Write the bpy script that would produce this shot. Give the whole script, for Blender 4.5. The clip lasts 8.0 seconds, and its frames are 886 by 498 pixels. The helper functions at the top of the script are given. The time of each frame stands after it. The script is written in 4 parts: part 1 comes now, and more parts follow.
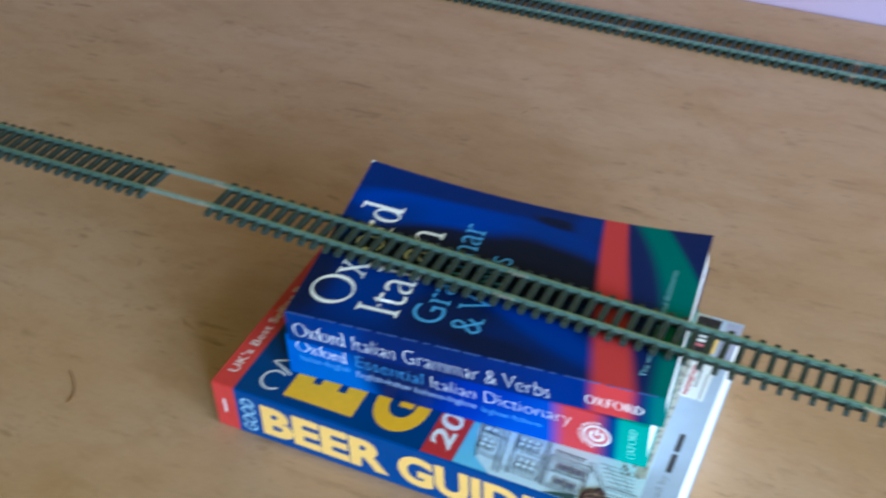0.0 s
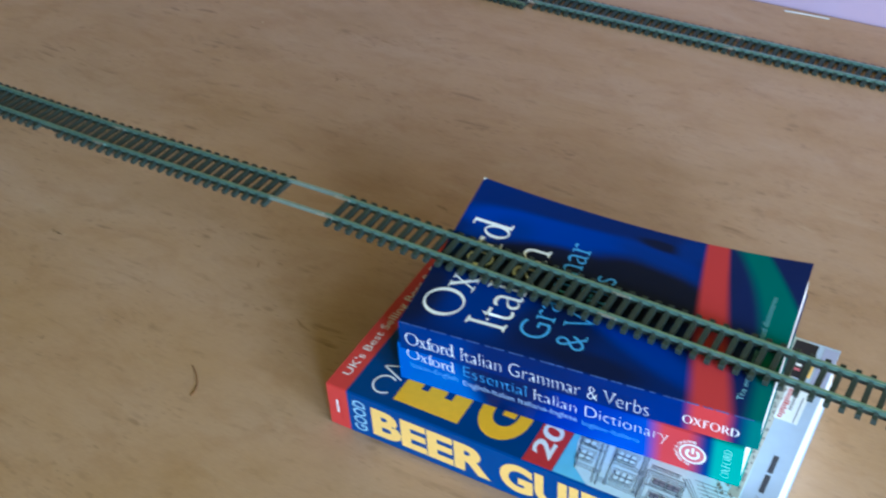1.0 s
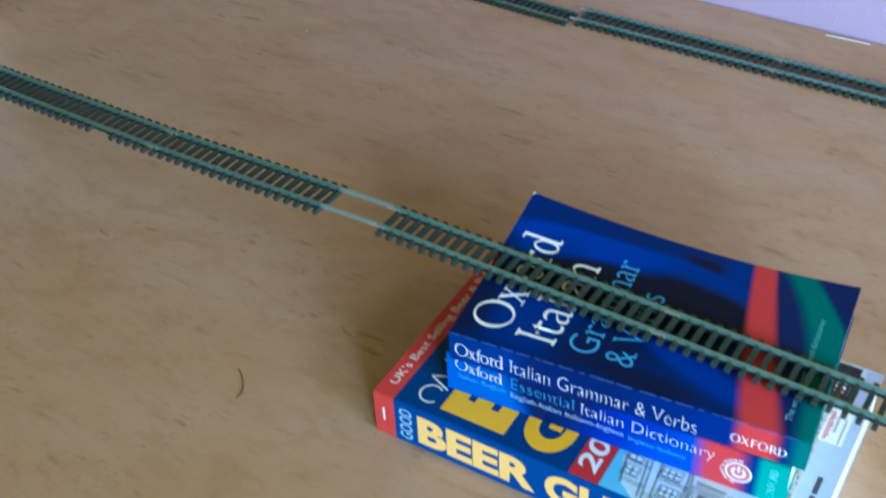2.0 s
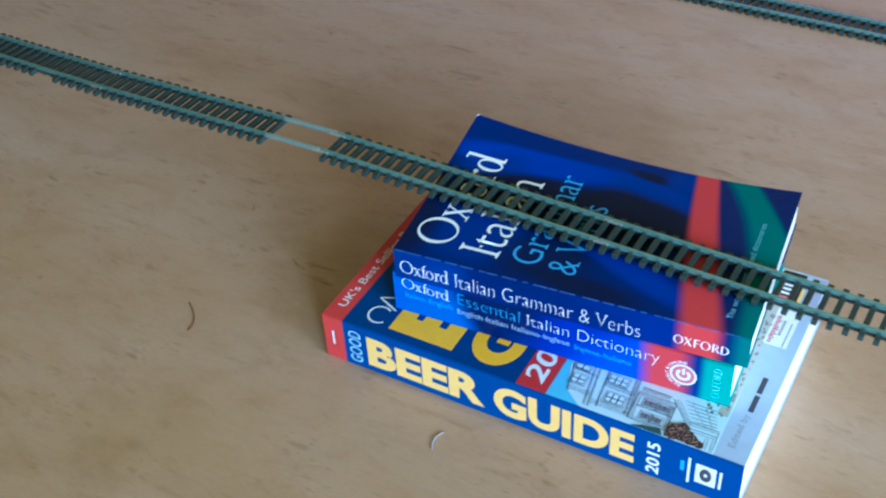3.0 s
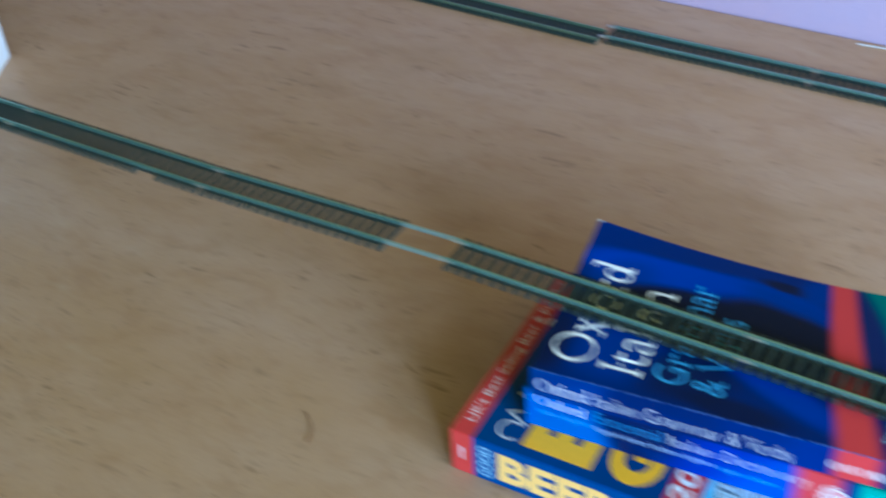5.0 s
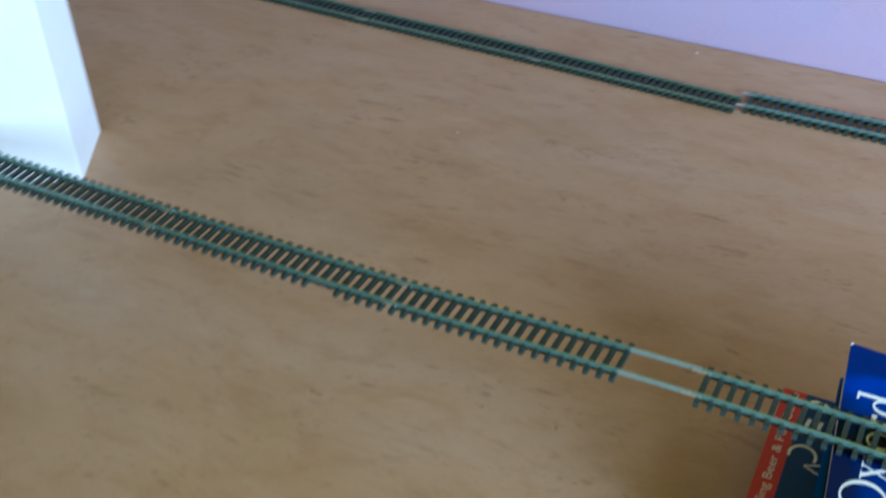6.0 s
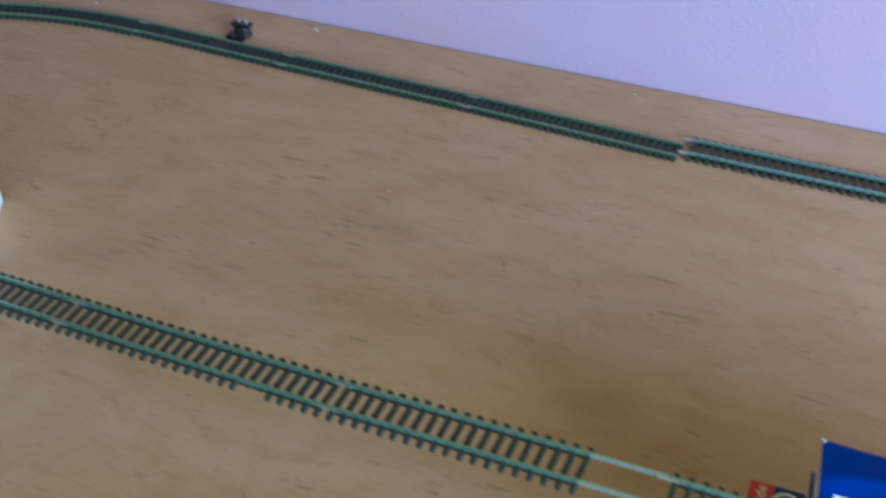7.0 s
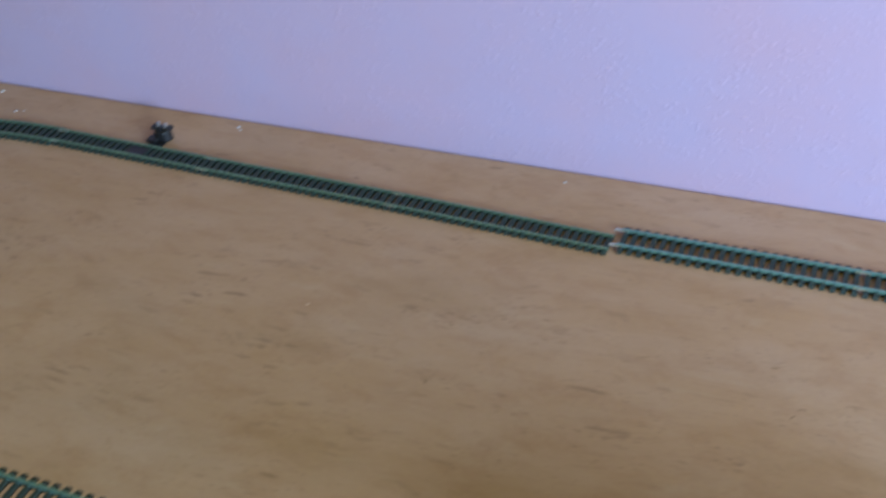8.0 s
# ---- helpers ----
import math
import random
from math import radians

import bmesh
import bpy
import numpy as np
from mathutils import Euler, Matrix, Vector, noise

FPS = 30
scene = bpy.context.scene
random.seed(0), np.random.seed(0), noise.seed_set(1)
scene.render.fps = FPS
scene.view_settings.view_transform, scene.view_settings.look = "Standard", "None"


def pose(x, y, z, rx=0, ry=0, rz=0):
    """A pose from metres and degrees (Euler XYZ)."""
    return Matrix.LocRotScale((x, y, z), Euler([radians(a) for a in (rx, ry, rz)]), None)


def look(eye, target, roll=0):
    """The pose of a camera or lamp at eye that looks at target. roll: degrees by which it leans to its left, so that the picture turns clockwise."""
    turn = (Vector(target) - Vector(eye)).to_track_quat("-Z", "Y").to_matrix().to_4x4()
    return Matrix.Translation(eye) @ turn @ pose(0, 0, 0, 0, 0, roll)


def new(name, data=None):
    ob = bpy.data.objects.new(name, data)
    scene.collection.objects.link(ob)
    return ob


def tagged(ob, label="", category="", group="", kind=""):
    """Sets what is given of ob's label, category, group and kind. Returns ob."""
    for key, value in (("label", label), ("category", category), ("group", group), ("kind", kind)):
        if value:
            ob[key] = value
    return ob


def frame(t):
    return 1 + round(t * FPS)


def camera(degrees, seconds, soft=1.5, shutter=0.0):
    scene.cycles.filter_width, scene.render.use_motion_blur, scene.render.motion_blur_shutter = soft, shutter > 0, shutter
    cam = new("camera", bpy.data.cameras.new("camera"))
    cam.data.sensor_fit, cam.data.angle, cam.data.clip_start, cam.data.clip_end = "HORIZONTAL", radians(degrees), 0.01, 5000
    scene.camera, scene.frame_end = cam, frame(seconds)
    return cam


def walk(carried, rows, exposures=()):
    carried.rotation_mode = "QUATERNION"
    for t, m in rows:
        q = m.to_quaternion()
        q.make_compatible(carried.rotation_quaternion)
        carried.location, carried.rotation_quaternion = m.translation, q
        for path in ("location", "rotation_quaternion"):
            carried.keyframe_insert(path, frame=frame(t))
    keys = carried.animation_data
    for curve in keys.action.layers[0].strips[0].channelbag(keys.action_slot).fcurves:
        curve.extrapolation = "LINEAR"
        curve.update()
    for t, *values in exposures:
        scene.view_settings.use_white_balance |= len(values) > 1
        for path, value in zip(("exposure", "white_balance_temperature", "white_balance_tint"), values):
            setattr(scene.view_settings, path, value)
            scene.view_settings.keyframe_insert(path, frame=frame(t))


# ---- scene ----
cam = camera(40.77, 8.0, 2.1, 0.8)
PATH = [
    (0, look((0.2539, -0.3311, 0.4537), (0.0443, 0.0787, 0.0688), -2.39)),
    (0.5, look((0.2431, -0.3364, 0.4629), (0.0136, 0.0575, 0.0728), -3.54)),
    (1, look((0.2522, -0.3467, 0.4834), (0.0045, 0.0387, 0.0959), -3.93)),
    (1.5, look((0.2389, -0.3547, 0.4951), (-0.0176, 0.0291, 0.1119), -3.66)),
    (1.7, look((0.2332, -0.3569, 0.4967), (-0.0213, 0.0280, 0.1133), -2.50)),
    (2.8, look((0.2614, -0.3738, 0.4606), (0.0140, 0.0158, 0.0771), -3.43)),
    (3, look((0.2647, -0.3727, 0.4627), (0.0209, 0.0139, 0.0740), -3.81)),
    (3.5, look((0.2684, -0.3718, 0.4722), (0.0272, 0.0182, 0.0853), -4.11)),
    (4, look((0.2705, -0.3759, 0.4711), (0.0278, 0.0166, 0.0877), -4.24)),
    (4.5, look((0.2576, -0.3757, 0.4706), (0.0162, 0.0190, 0.0887), -3.95)),
    (5, look((0.1861, -0.3726, 0.4947), (-0.0592, 0.0218, 0.1149), -3.94)),
    (5.2, look((0.1482, -0.3748, 0.4881), (-0.1072, 0.0171, 0.1123), -3.12)),
    (6.3, look((-0.0087, -0.3499, 0.5282), (-0.1886, 0.0727, 0.1422), -2.10)),
    (6.5, look((0.0020, -0.3292, 0.5313), (-0.1583, 0.1033, 0.1475), -1.87)),
    (6.9, look((-0.0250, -0.3074, 0.5235), (-0.1909, 0.1263, 0.1436), -1.71)),
    (7, look((-0.0306, -0.3019, 0.5260), (-0.2098, 0.1195, 0.1383), -1.25)),
    (7.5, look((-0.0211, -0.2578, 0.5450), (-0.2128, 0.1631, 0.1628), -4.04)),
    (8, look((0.0035, -0.2211, 0.5431), (-0.1824, 0.2083, 0.1675), -4.72)),
]
LIGHTNESS = [(0, 0.08, 5190, 7), (1.0, 0.12, 5080, 7), (1.7, 0.17, 4900, 6), (2.8, 0.21, 4530, 4), (4.2, 0.19, 4470, 4), (5.0, 0.20, 4610, 4), (6.5, 0.30, 4780, 5), (7.5, 0.29, 4790, 5), (8.0, 0.29, 4950, 6)]
walk(cam, PATH, LIGHTNESS)

# ---- world, daylight, exposure ----
scene.view_settings.exposure = 0.0
world = bpy.data.worlds.new("sky")
scene.world = world
world.use_nodes = True
wn = world.node_tree
sky = wn.nodes.new("ShaderNodeTexSky")
sky.sky_type, sky.sun_disc = "NISHITA", False
sky.sun_elevation, sky.sun_rotation = radians(35), radians(200)
wn.nodes["Background"].inputs["Strength"].default_value = 0.1
wn.links.new(sky.outputs["Color"], wn.nodes["Background"].inputs["Color"])

# two window openings of a bay: one to the side, one in the wall behind
WIN_EAST = (2.40, -1.55, -0.40, 0.34, 1.30)      # x, y0, y1, z0, z1
WIN_SOUTH = (-1.70, 1.45, 2.25, 0.28, 1.18)     # y, x0, x1, z0, z1


def daylight(name, mid, target, width, height, watts):
    lamp = bpy.data.lights.new(name, "AREA")
    lamp.shape, lamp.size, lamp.size_y = "RECTANGLE", width, height
    lamp.energy, lamp.color = watts, (0.785, 0.893, 1.0)
    new(name, lamp).matrix_world = look(mid, target)


x, y0, y1, z0, z1 = WIN_EAST
daylight("east_window_daylight", (x + 0.02, (y0 + y1) / 2, (z0 + z1) / 2), (0.0, (y0 + y1) / 2, (z0 + z1) / 2), y1 - y0, z1 - z0, 72)
y, x0, x1, z0, z1 = WIN_SOUTH
daylight("south_window_daylight", ((x0 + x1) / 2, y - 0.02, (z0 + z1) / 2), ((x0 + x1) / 2, 0.0, (z0 + z1) / 2), x1 - x0, z1 - z0, 88)


# ---- materials ----
def material(name, colour=(0.5, 0.5, 0.5), rough=0.5, metal=0.0):
    m = bpy.data.materials.new(name)
    m.use_nodes = True
    b = m.node_tree.nodes["Principled BSDF"]
    b.inputs["Base Color"].default_value = (*colour, 1)
    b.inputs["Roughness"].default_value = rough
    b.inputs["Metallic"].default_value = metal
    return m


class Nodes:
    """Short-hand for building a node tree."""

    def __init__(self, m):
        self.t = m.node_tree
        self.b = self.t.nodes["Principled BSDF"]

    def put(self, socket, value):
        if isinstance(value, bpy.types.NodeSocket):
            self.t.links.new(value, socket)
        elif isinstance(value, tuple) and len(value) == 3 and socket.type == "RGBA":
            socket.default_value = (*value, 1)
        else:
            socket.default_value = value

    def coords(self, scale=(1, 1, 1), turn=0.0):
        c = self.t.nodes.new("ShaderNodeTexCoord")
        mp = self.t.nodes.new("ShaderNodeMapping")
        mp.inputs["Scale"].default_value = scale
        mp.inputs["Rotation"].default_value = (0, 0, radians(turn))
        self.t.links.new(c.outputs["Object"], mp.inputs["Vector"])
        return mp.outputs["Vector"]

    def noise(self, vec, scale, detail=4.0, rough=0.55, distortion=0.0):
        n = self.t.nodes.new("ShaderNodeTexNoise")
        self.put(n.inputs["Vector"], vec)
        for k, v in (("Scale", scale), ("Detail", detail), ("Roughness", rough), ("Distortion", distortion)):
            n.inputs[k].default_value = v
        return n.outputs["Fac"]

    def ramp(self, fac, *stops):
        r = self.t.nodes.new("ShaderNodeValToRGB")
        self.put(r.inputs["Fac"], fac)
        e = r.color_ramp.elements
        while len(e) < len(stops):
            e.new(0.5)
        for el, (p, c) in zip(e, stops):
            el.position, el.color = p, (*c, 1) if isinstance(c, tuple) else (c, c, c, 1)
        return r.outputs["Color"]

    def mix(self, fac, a, b, mode="MIX"):
        n = self.t.nodes.new("ShaderNodeMix")
        n.data_type, n.blend_type = "RGBA", mode
        for s, v in ((n.inputs[0], fac), (n.inputs[6], a), (n.inputs[7], b)):
            self.put(s, v)
        return n.outputs[2]

    def math(self, op, a, b=0.0, c=0.0):
        n = self.t.nodes.new("ShaderNodeMath")
        n.operation = op
        for s, v in zip(n.inputs, (a, b, c)):
            self.put(s, v)
        return n.outputs[0]

    def step(self, value, lo, hi):
        n = self.t.nodes.new("ShaderNodeMapRange")
        n.interpolation_type = "SMOOTHSTEP"
        for k, v in (("Value", value), ("From Min", lo), ("From Max", hi)):
            self.put(n.inputs[k], v)
        return n.outputs["Result"]

    def xyz(self):
        c = self.t.nodes.new("ShaderNodeTexCoord")
        s = self.t.nodes.new("ShaderNodeSeparateXYZ")
        self.t.links.new(c.outputs["Object"], s.inputs[0])
        return s.outputs[0], s.outputs[1], s.outputs[2]

    def bump(self, height, strength, distance=0.001):
        n = self.t.nodes.new("ShaderNodeBump")
        n.inputs["Strength"].default_value, n.inputs["Distance"].default_value = strength, distance
        self.put(n.inputs["Height"], height)
        self.t.links.new(n.outputs["Normal"], self.b.inputs["Normal"])

    def colour(self, v):
        self.put(self.b.inputs["Base Color"], v)

    def rough(self, v):
        self.put(self.b.inputs["Roughness"], v)


def plywood():
    """Rotary-cut birch face: pale tan, brownish clouds, sparse dark flecks and fine pores along the grain."""
    m = material("plywood", rough=0.5)
    n = Nodes(m)
    # the grain wanders a little from side to side
    drift = n.t.nodes.new("ShaderNodeTexNoise")
    n.put(drift.inputs["Vector"], n.coords((1, 1, 0)))
    drift.inputs["Scale"].default_value, drift.inputs["Detail"].default_value = 9.0, 2.0

    def bent(scale, turn, amount):
        add, by = n.t.nodes.new("ShaderNodeVectorMath"), n.t.nodes.new("ShaderNodeVectorMath")
        add.operation, by.operation = "ADD", "SCALE"
        n.put(by.inputs[0], drift.outputs["Color"])
        by.inputs["Scale"].default_value = amount
        n.put(add.inputs[0], n.coords(scale, turn))
        n.put(add.inputs[1], by.outputs[0])
        return add.outputs[0]

    soft = n.noise(n.coords((2.0, 4.5, 5), 8), 2.6, 4, 0.6)
    grain = n.noise(bent((16, 150, 150), 3, 3.0), 3.0, 4, 0.65)
    fine = n.noise(n.coords((110, 480, 480), 3), 2.0, 3)
    base = n.ramp(soft, (0.22, (0.430, 0.257, 0.110)), (0.5, (0.487, 0.311, 0.176)), (0.78, (0.512, 0.350, 0.232)))
    base = n.mix(0.12, base, n.ramp(grain, (0.32, (0.76, 0.70, 0.62)), (0.52, (1.0, 1.0, 1.0)), (0.8, (1.05, 1.04, 1.03))), "MULTIPLY")
    base = n.mix(0.22, base, n.ramp(fine, (0.3, 0.75), (0.7, 1.1)), "MULTIPLY")
    cloud = n.noise(bent((13, 27, 27), 10, 1.2), 1.7, 5, 0.68)
    base = n.mix(0.60, base, n.ramp(cloud, (0.32, (0.84, 0.77, 0.67)), (0.5, (1.0, 1.0, 1.0)), (0.70, (1.05, 1.06, 1.08))), "MULTIPLY")
    smudge = n.ramp(n.noise(bent((22, 60, 60), 12, 2.0), 1.9, 4, 0.62), (0.60, 0.0), (0.74, 1.0))
    base = n.mix(n.math("MULTIPLY", smudge, 0.38), base, (0.26, 0.155, 0.075))
    pale = n.ramp(n.noise(bent((16, 70, 70), 14, 2.0), 1.3, 4, 0.6), (0.60, 0.0), (0.74, 1.0))
    base = n.mix(n.math("MULTIPLY", pale, 0.20), base, (0.57, 0.44, 0.30))
    cluster = n.ramp(n.noise(n.coords((5, 11, 1), 12), 2.4, 4, 0.6), (0.46, 0.05), (0.62, 1.0))
    # dark flecks, sparse, each with its own strength: cell scale, turn, bend, size, share left out, tone, amount
    for scale, turn, bend, size, keep, tone, amount in (((34, 185, 1), 4, 5.0, 0.36, 0.80, (0.21, 0.12, 0.058), 0.62), ((80, 400, 1), 352, 7.0, 0.34, 0.76, (0.20, 0.115, 0.055), 0.55),
                                                        ((26, 110, 1), 22, 5.0, 0.34, 0.88, (0.24, 0.14, 0.065), 0.50), ((150, 520, 1), 8, 6.0, 0.36, 0.78, (0.24, 0.145, 0.075), 0.50), ((46, 120, 1), 330, 6.0, 0.28, 0.90, (0.22, 0.125, 0.06), 0.50)):
        vo = n.t.nodes.new("ShaderNodeTexVoronoi")
        vo.voronoi_dimensions = "2D"
        n.put(vo.inputs["Vector"], bent(scale, turn, bend))
        vo.inputs["Scale"].default_value = 1.0
        sep = n.t.nodes.new("ShaderNodeSeparateColor")
        n.put(sep.inputs[0], vo.outputs["Color"])
        some = n.step(sep.outputs[0], keep, min(1.0, keep + 0.30))
        spot = n.math("SUBTRACT", 1.0, n.step(n.math("ADD", vo.outputs["Distance"], n.math("MULTIPLY", n.math("SUBTRACT", fine, 0.5), 0.25)), size * 0.25, size))
        base = n.mix(n.math("MULTIPLY", n.math("MULTIPLY", n.math("MULTIPLY", some, cluster), spot), amount), base, tone)
    stain = n.noise(n.coords((3.2, 6, 6), 30), 2.4, 5, 0.6)
    base = n.mix(n.math("MULTIPLY", n.ramp(stain, (0.52, 0.0), (0.72, 1.0)), 0.28), base, (0.30, 0.19, 0.08))
    n.colour(base)
    n.rough(n.ramp(grain, (0.3, 0.50), (0.8, 0.40)))
    n.b.inputs["Specular IOR Level"].default_value = 0.5
    n.bump(n.math("ADD", grain, n.math("MULTIPLY", fine, 0.5)), 0.10, 0.0005)
    return m


def woodchip_wall():
    m = material("lilac_woodchip_paint", rough=0.7)
    n = Nodes(m)
    chips = n.ramp(n.noise(n.coords(), 240, 1.5, 0.5), (0.58, 0.0), (0.67, 1.0))
    small = n.ramp(n.noise(n.coords(), 620, 2, 0.5), (0.56, 0.0), (0.70, 1.0))
    wide = n.noise(n.coords(), 6.0, 4, 0.6)
    patchy = n.ramp(n.noise(n.coords(), 16, 3), (0.38, 0.10), (0.62, 1.0))
    paint = n.mix(n.ramp(wide, (0.36, 0.0), (0.62, 1.0)), (0.485, 0.350, 0.462), (0.450, 0.362, 0.508))
    scuff = n.ramp(n.noise(n.coords((1.0, 1.0, 1.6)), 9.0, 3, 0.6), (0.58, 0.0), (0.74, 1.0))
    paint = n.mix(n.math("MULTIPLY", scuff, 0.30), paint, (0.455, 0.325, 0.400))
    n.colour(paint)
    height = n.math("MULTIPLY", n.math("ADD", chips, n.math("MULTIPLY", small, 0.3)), patchy)
    n.bump(n.math("ADD", height, n.math("MULTIPLY", n.noise(n.coords(), 900, 2), 0.15)), 0.23, 0.0011)
    return m


def plain(name, colour, rough=0.5, metal=0.0, vary=0.12, scale=400.0, bump=0.0, spec=None):
    """A colour with a little uneven wear at two scales."""
    m = material(name, colour, rough, metal)
    n = Nodes(m)
    f = n.math("ADD", n.math("MULTIPLY", n.noise(n.coords(), scale, 3), 0.6), n.math("MULTIPLY", n.noise(n.coords(), scale / 9, 2), 0.4))
    lo, hi = (tuple(min(1, c * k) for c in colour) for k in (1 - vary, 1 + vary))
    n.colour(n.ramp(f, (0.3, lo), (0.7, hi)))
    n.rough(n.ramp(f, (0.3, min(1, rough * 1.2)), (0.7, rough * 0.85)))
    if bump:
        n.bump(f, bump, 0.0004)
    if spec is not None:
        n.b.inputs["Specular IOR Level"].default_value = spec
    return m


PLY = plywood()
WALL = woodchip_wall()
PLY_EDGE = plain("plywood_edge", (0.40, 0.28, 0.17), 0.6, vary=0.25, scale=300)
# unseen ceiling and walls: strong yellow chosen to tint the fill light
BOUNCE_CEIL = plain("buff_bounce_ceiling", (0.34, 0.25, 0.016), 0.9, vary=0.04, scale=30)
BOUNCE_WALL = plain("buff_bounce_wall", (0.275, 0.205, 0.012), 0.85, vary=0.08, scale=40)
FLOOR = plain("grey_brown_carpet", (0.16, 0.13, 0.11), 0.95, vary=0.2, scale=200, bump=0.4)
PLASTIC = plain("dark_green_black_plastic", (0.026, 0.041, 0.035), 0.55, vary=0.35, scale=600, bump=0.1)
RAIL = plain("tarnished_nickel_rail", (0.30, 0.49, 0.445), 0.30, 0.75, vary=0.18, scale=250)
DULL_RAIL = plain("dull_yellowed_rail", (0.27, 0.39, 0.28), 0.34, 0.75, vary=0.2, scale=200)
# lighter copy of the rail metal: window sheen put into the base colour
SHEEN_RAIL = plain("bare_rail_painted_sheen", (0.47, 0.60, 0.57), 0.34, 0.7, vary=0.12, scale=300)
JOINER = plain("bright_nickel_joiner", (0.74, 0.79, 0.77), 0.28, 0.85, vary=0.1, scale=400)
WHITE_CARD = plain("white_card", (0.86, 0.88, 0.89), 0.6, vary=0.03, scale=60)
BLACK = plain("black_plastic", (0.012, 0.012, 0.013), 0.4, vary=0.2, scale=500)
STEEL = plain("bright_steel", (0.72, 0.70, 0.68), 0.3, 0.9, vary=0.1)


def pages(name, colour):
    m = material(name, colour, 0.85)
    n = Nodes(m)
    leaf = n.noise(n.coords((3, 3, 2600)), 1.0, 2)
    n.colour(n.mix(0.6, colour, n.ramp(leaf, (0.35, 0.82), (0.65, 1.04)), "MULTIPLY"))
    n.bump(leaf, 0.3, 0.0003)
    return m


PAGES = pages("page_edges", (0.88, 0.88, 0.87))


def ink(name, colour, rough=0.35):
    return plain(name, colour, rough, vary=0.05, scale=300, spec=0.2)


WHITE_INK = ink("white_ink", (0.86, 0.89, 0.90))
SKY_INK = ink("pale_blue_ink", (0.10, 0.38, 0.80))
SOFT_INK = ink("soft_blue_white_ink", (0.36, 0.62, 0.80))
DIM_INK = ink("mid_blue_ink", (0.17, 0.42, 0.82))
YELLOW_INK = ink("yellow_ink", (0.95, 0.52, 0.012))
CREAM_INK = ink("cream_yellow_ink", (0.95, 0.62, 0.17))
RED_INK = ink("red_ink", (0.52, 0.035, 0.035))
GREY_INK = ink("grey_ink", (0.27, 0.29, 0.36))
FAINT_INK = ink("faint_grey_ink", (0.34, 0.38, 0.47))
PINK_INK = ink("pink_red_ink", (0.62, 0.16, 0.19))
PALE_INK = ink("pale_ice_blue_ink", (0.42, 0.58, 0.84))
TAGLINE_INK = ink("teal_grey_ink", (0.24, 0.52, 0.66))
DARK_INK = ink("dark_grey_ink", (0.07, 0.07, 0.085))
BLACK_INK = ink("black_ink", (0.025, 0.022, 0.025))
LINE_INK = ink("line_drawing_ink", (0.06, 0.09, 0.13))
TAN_INK = ink("tan_ink", (0.45, 0.32, 0.20))
LILAC_INK = ink("lilac_ink", (0.42, 0.44, 0.62))
STONE_INK = ink("pale_stone_ink", (0.62, 0.83, 0.93))
PALE_TAN_INK = ink("pale_tan_ink", (0.50, 0.50, 0.44))
PALE_TEAL_INK = ink("pale_teal_ink", (0.34, 0.72, 0.66))
STONY_INK = ink("stony_brown_ink", (0.25, 0.24, 0.22))
PANE_INK = ink("pane_blue_ink", (0.66, 0.86, 0.94))
BROWN_INK = ink("brown_bush_ink", (0.06, 0.035, 0.035))
GREEN_INK = ink("dark_green_ink", (0.045, 0.10, 0.09))


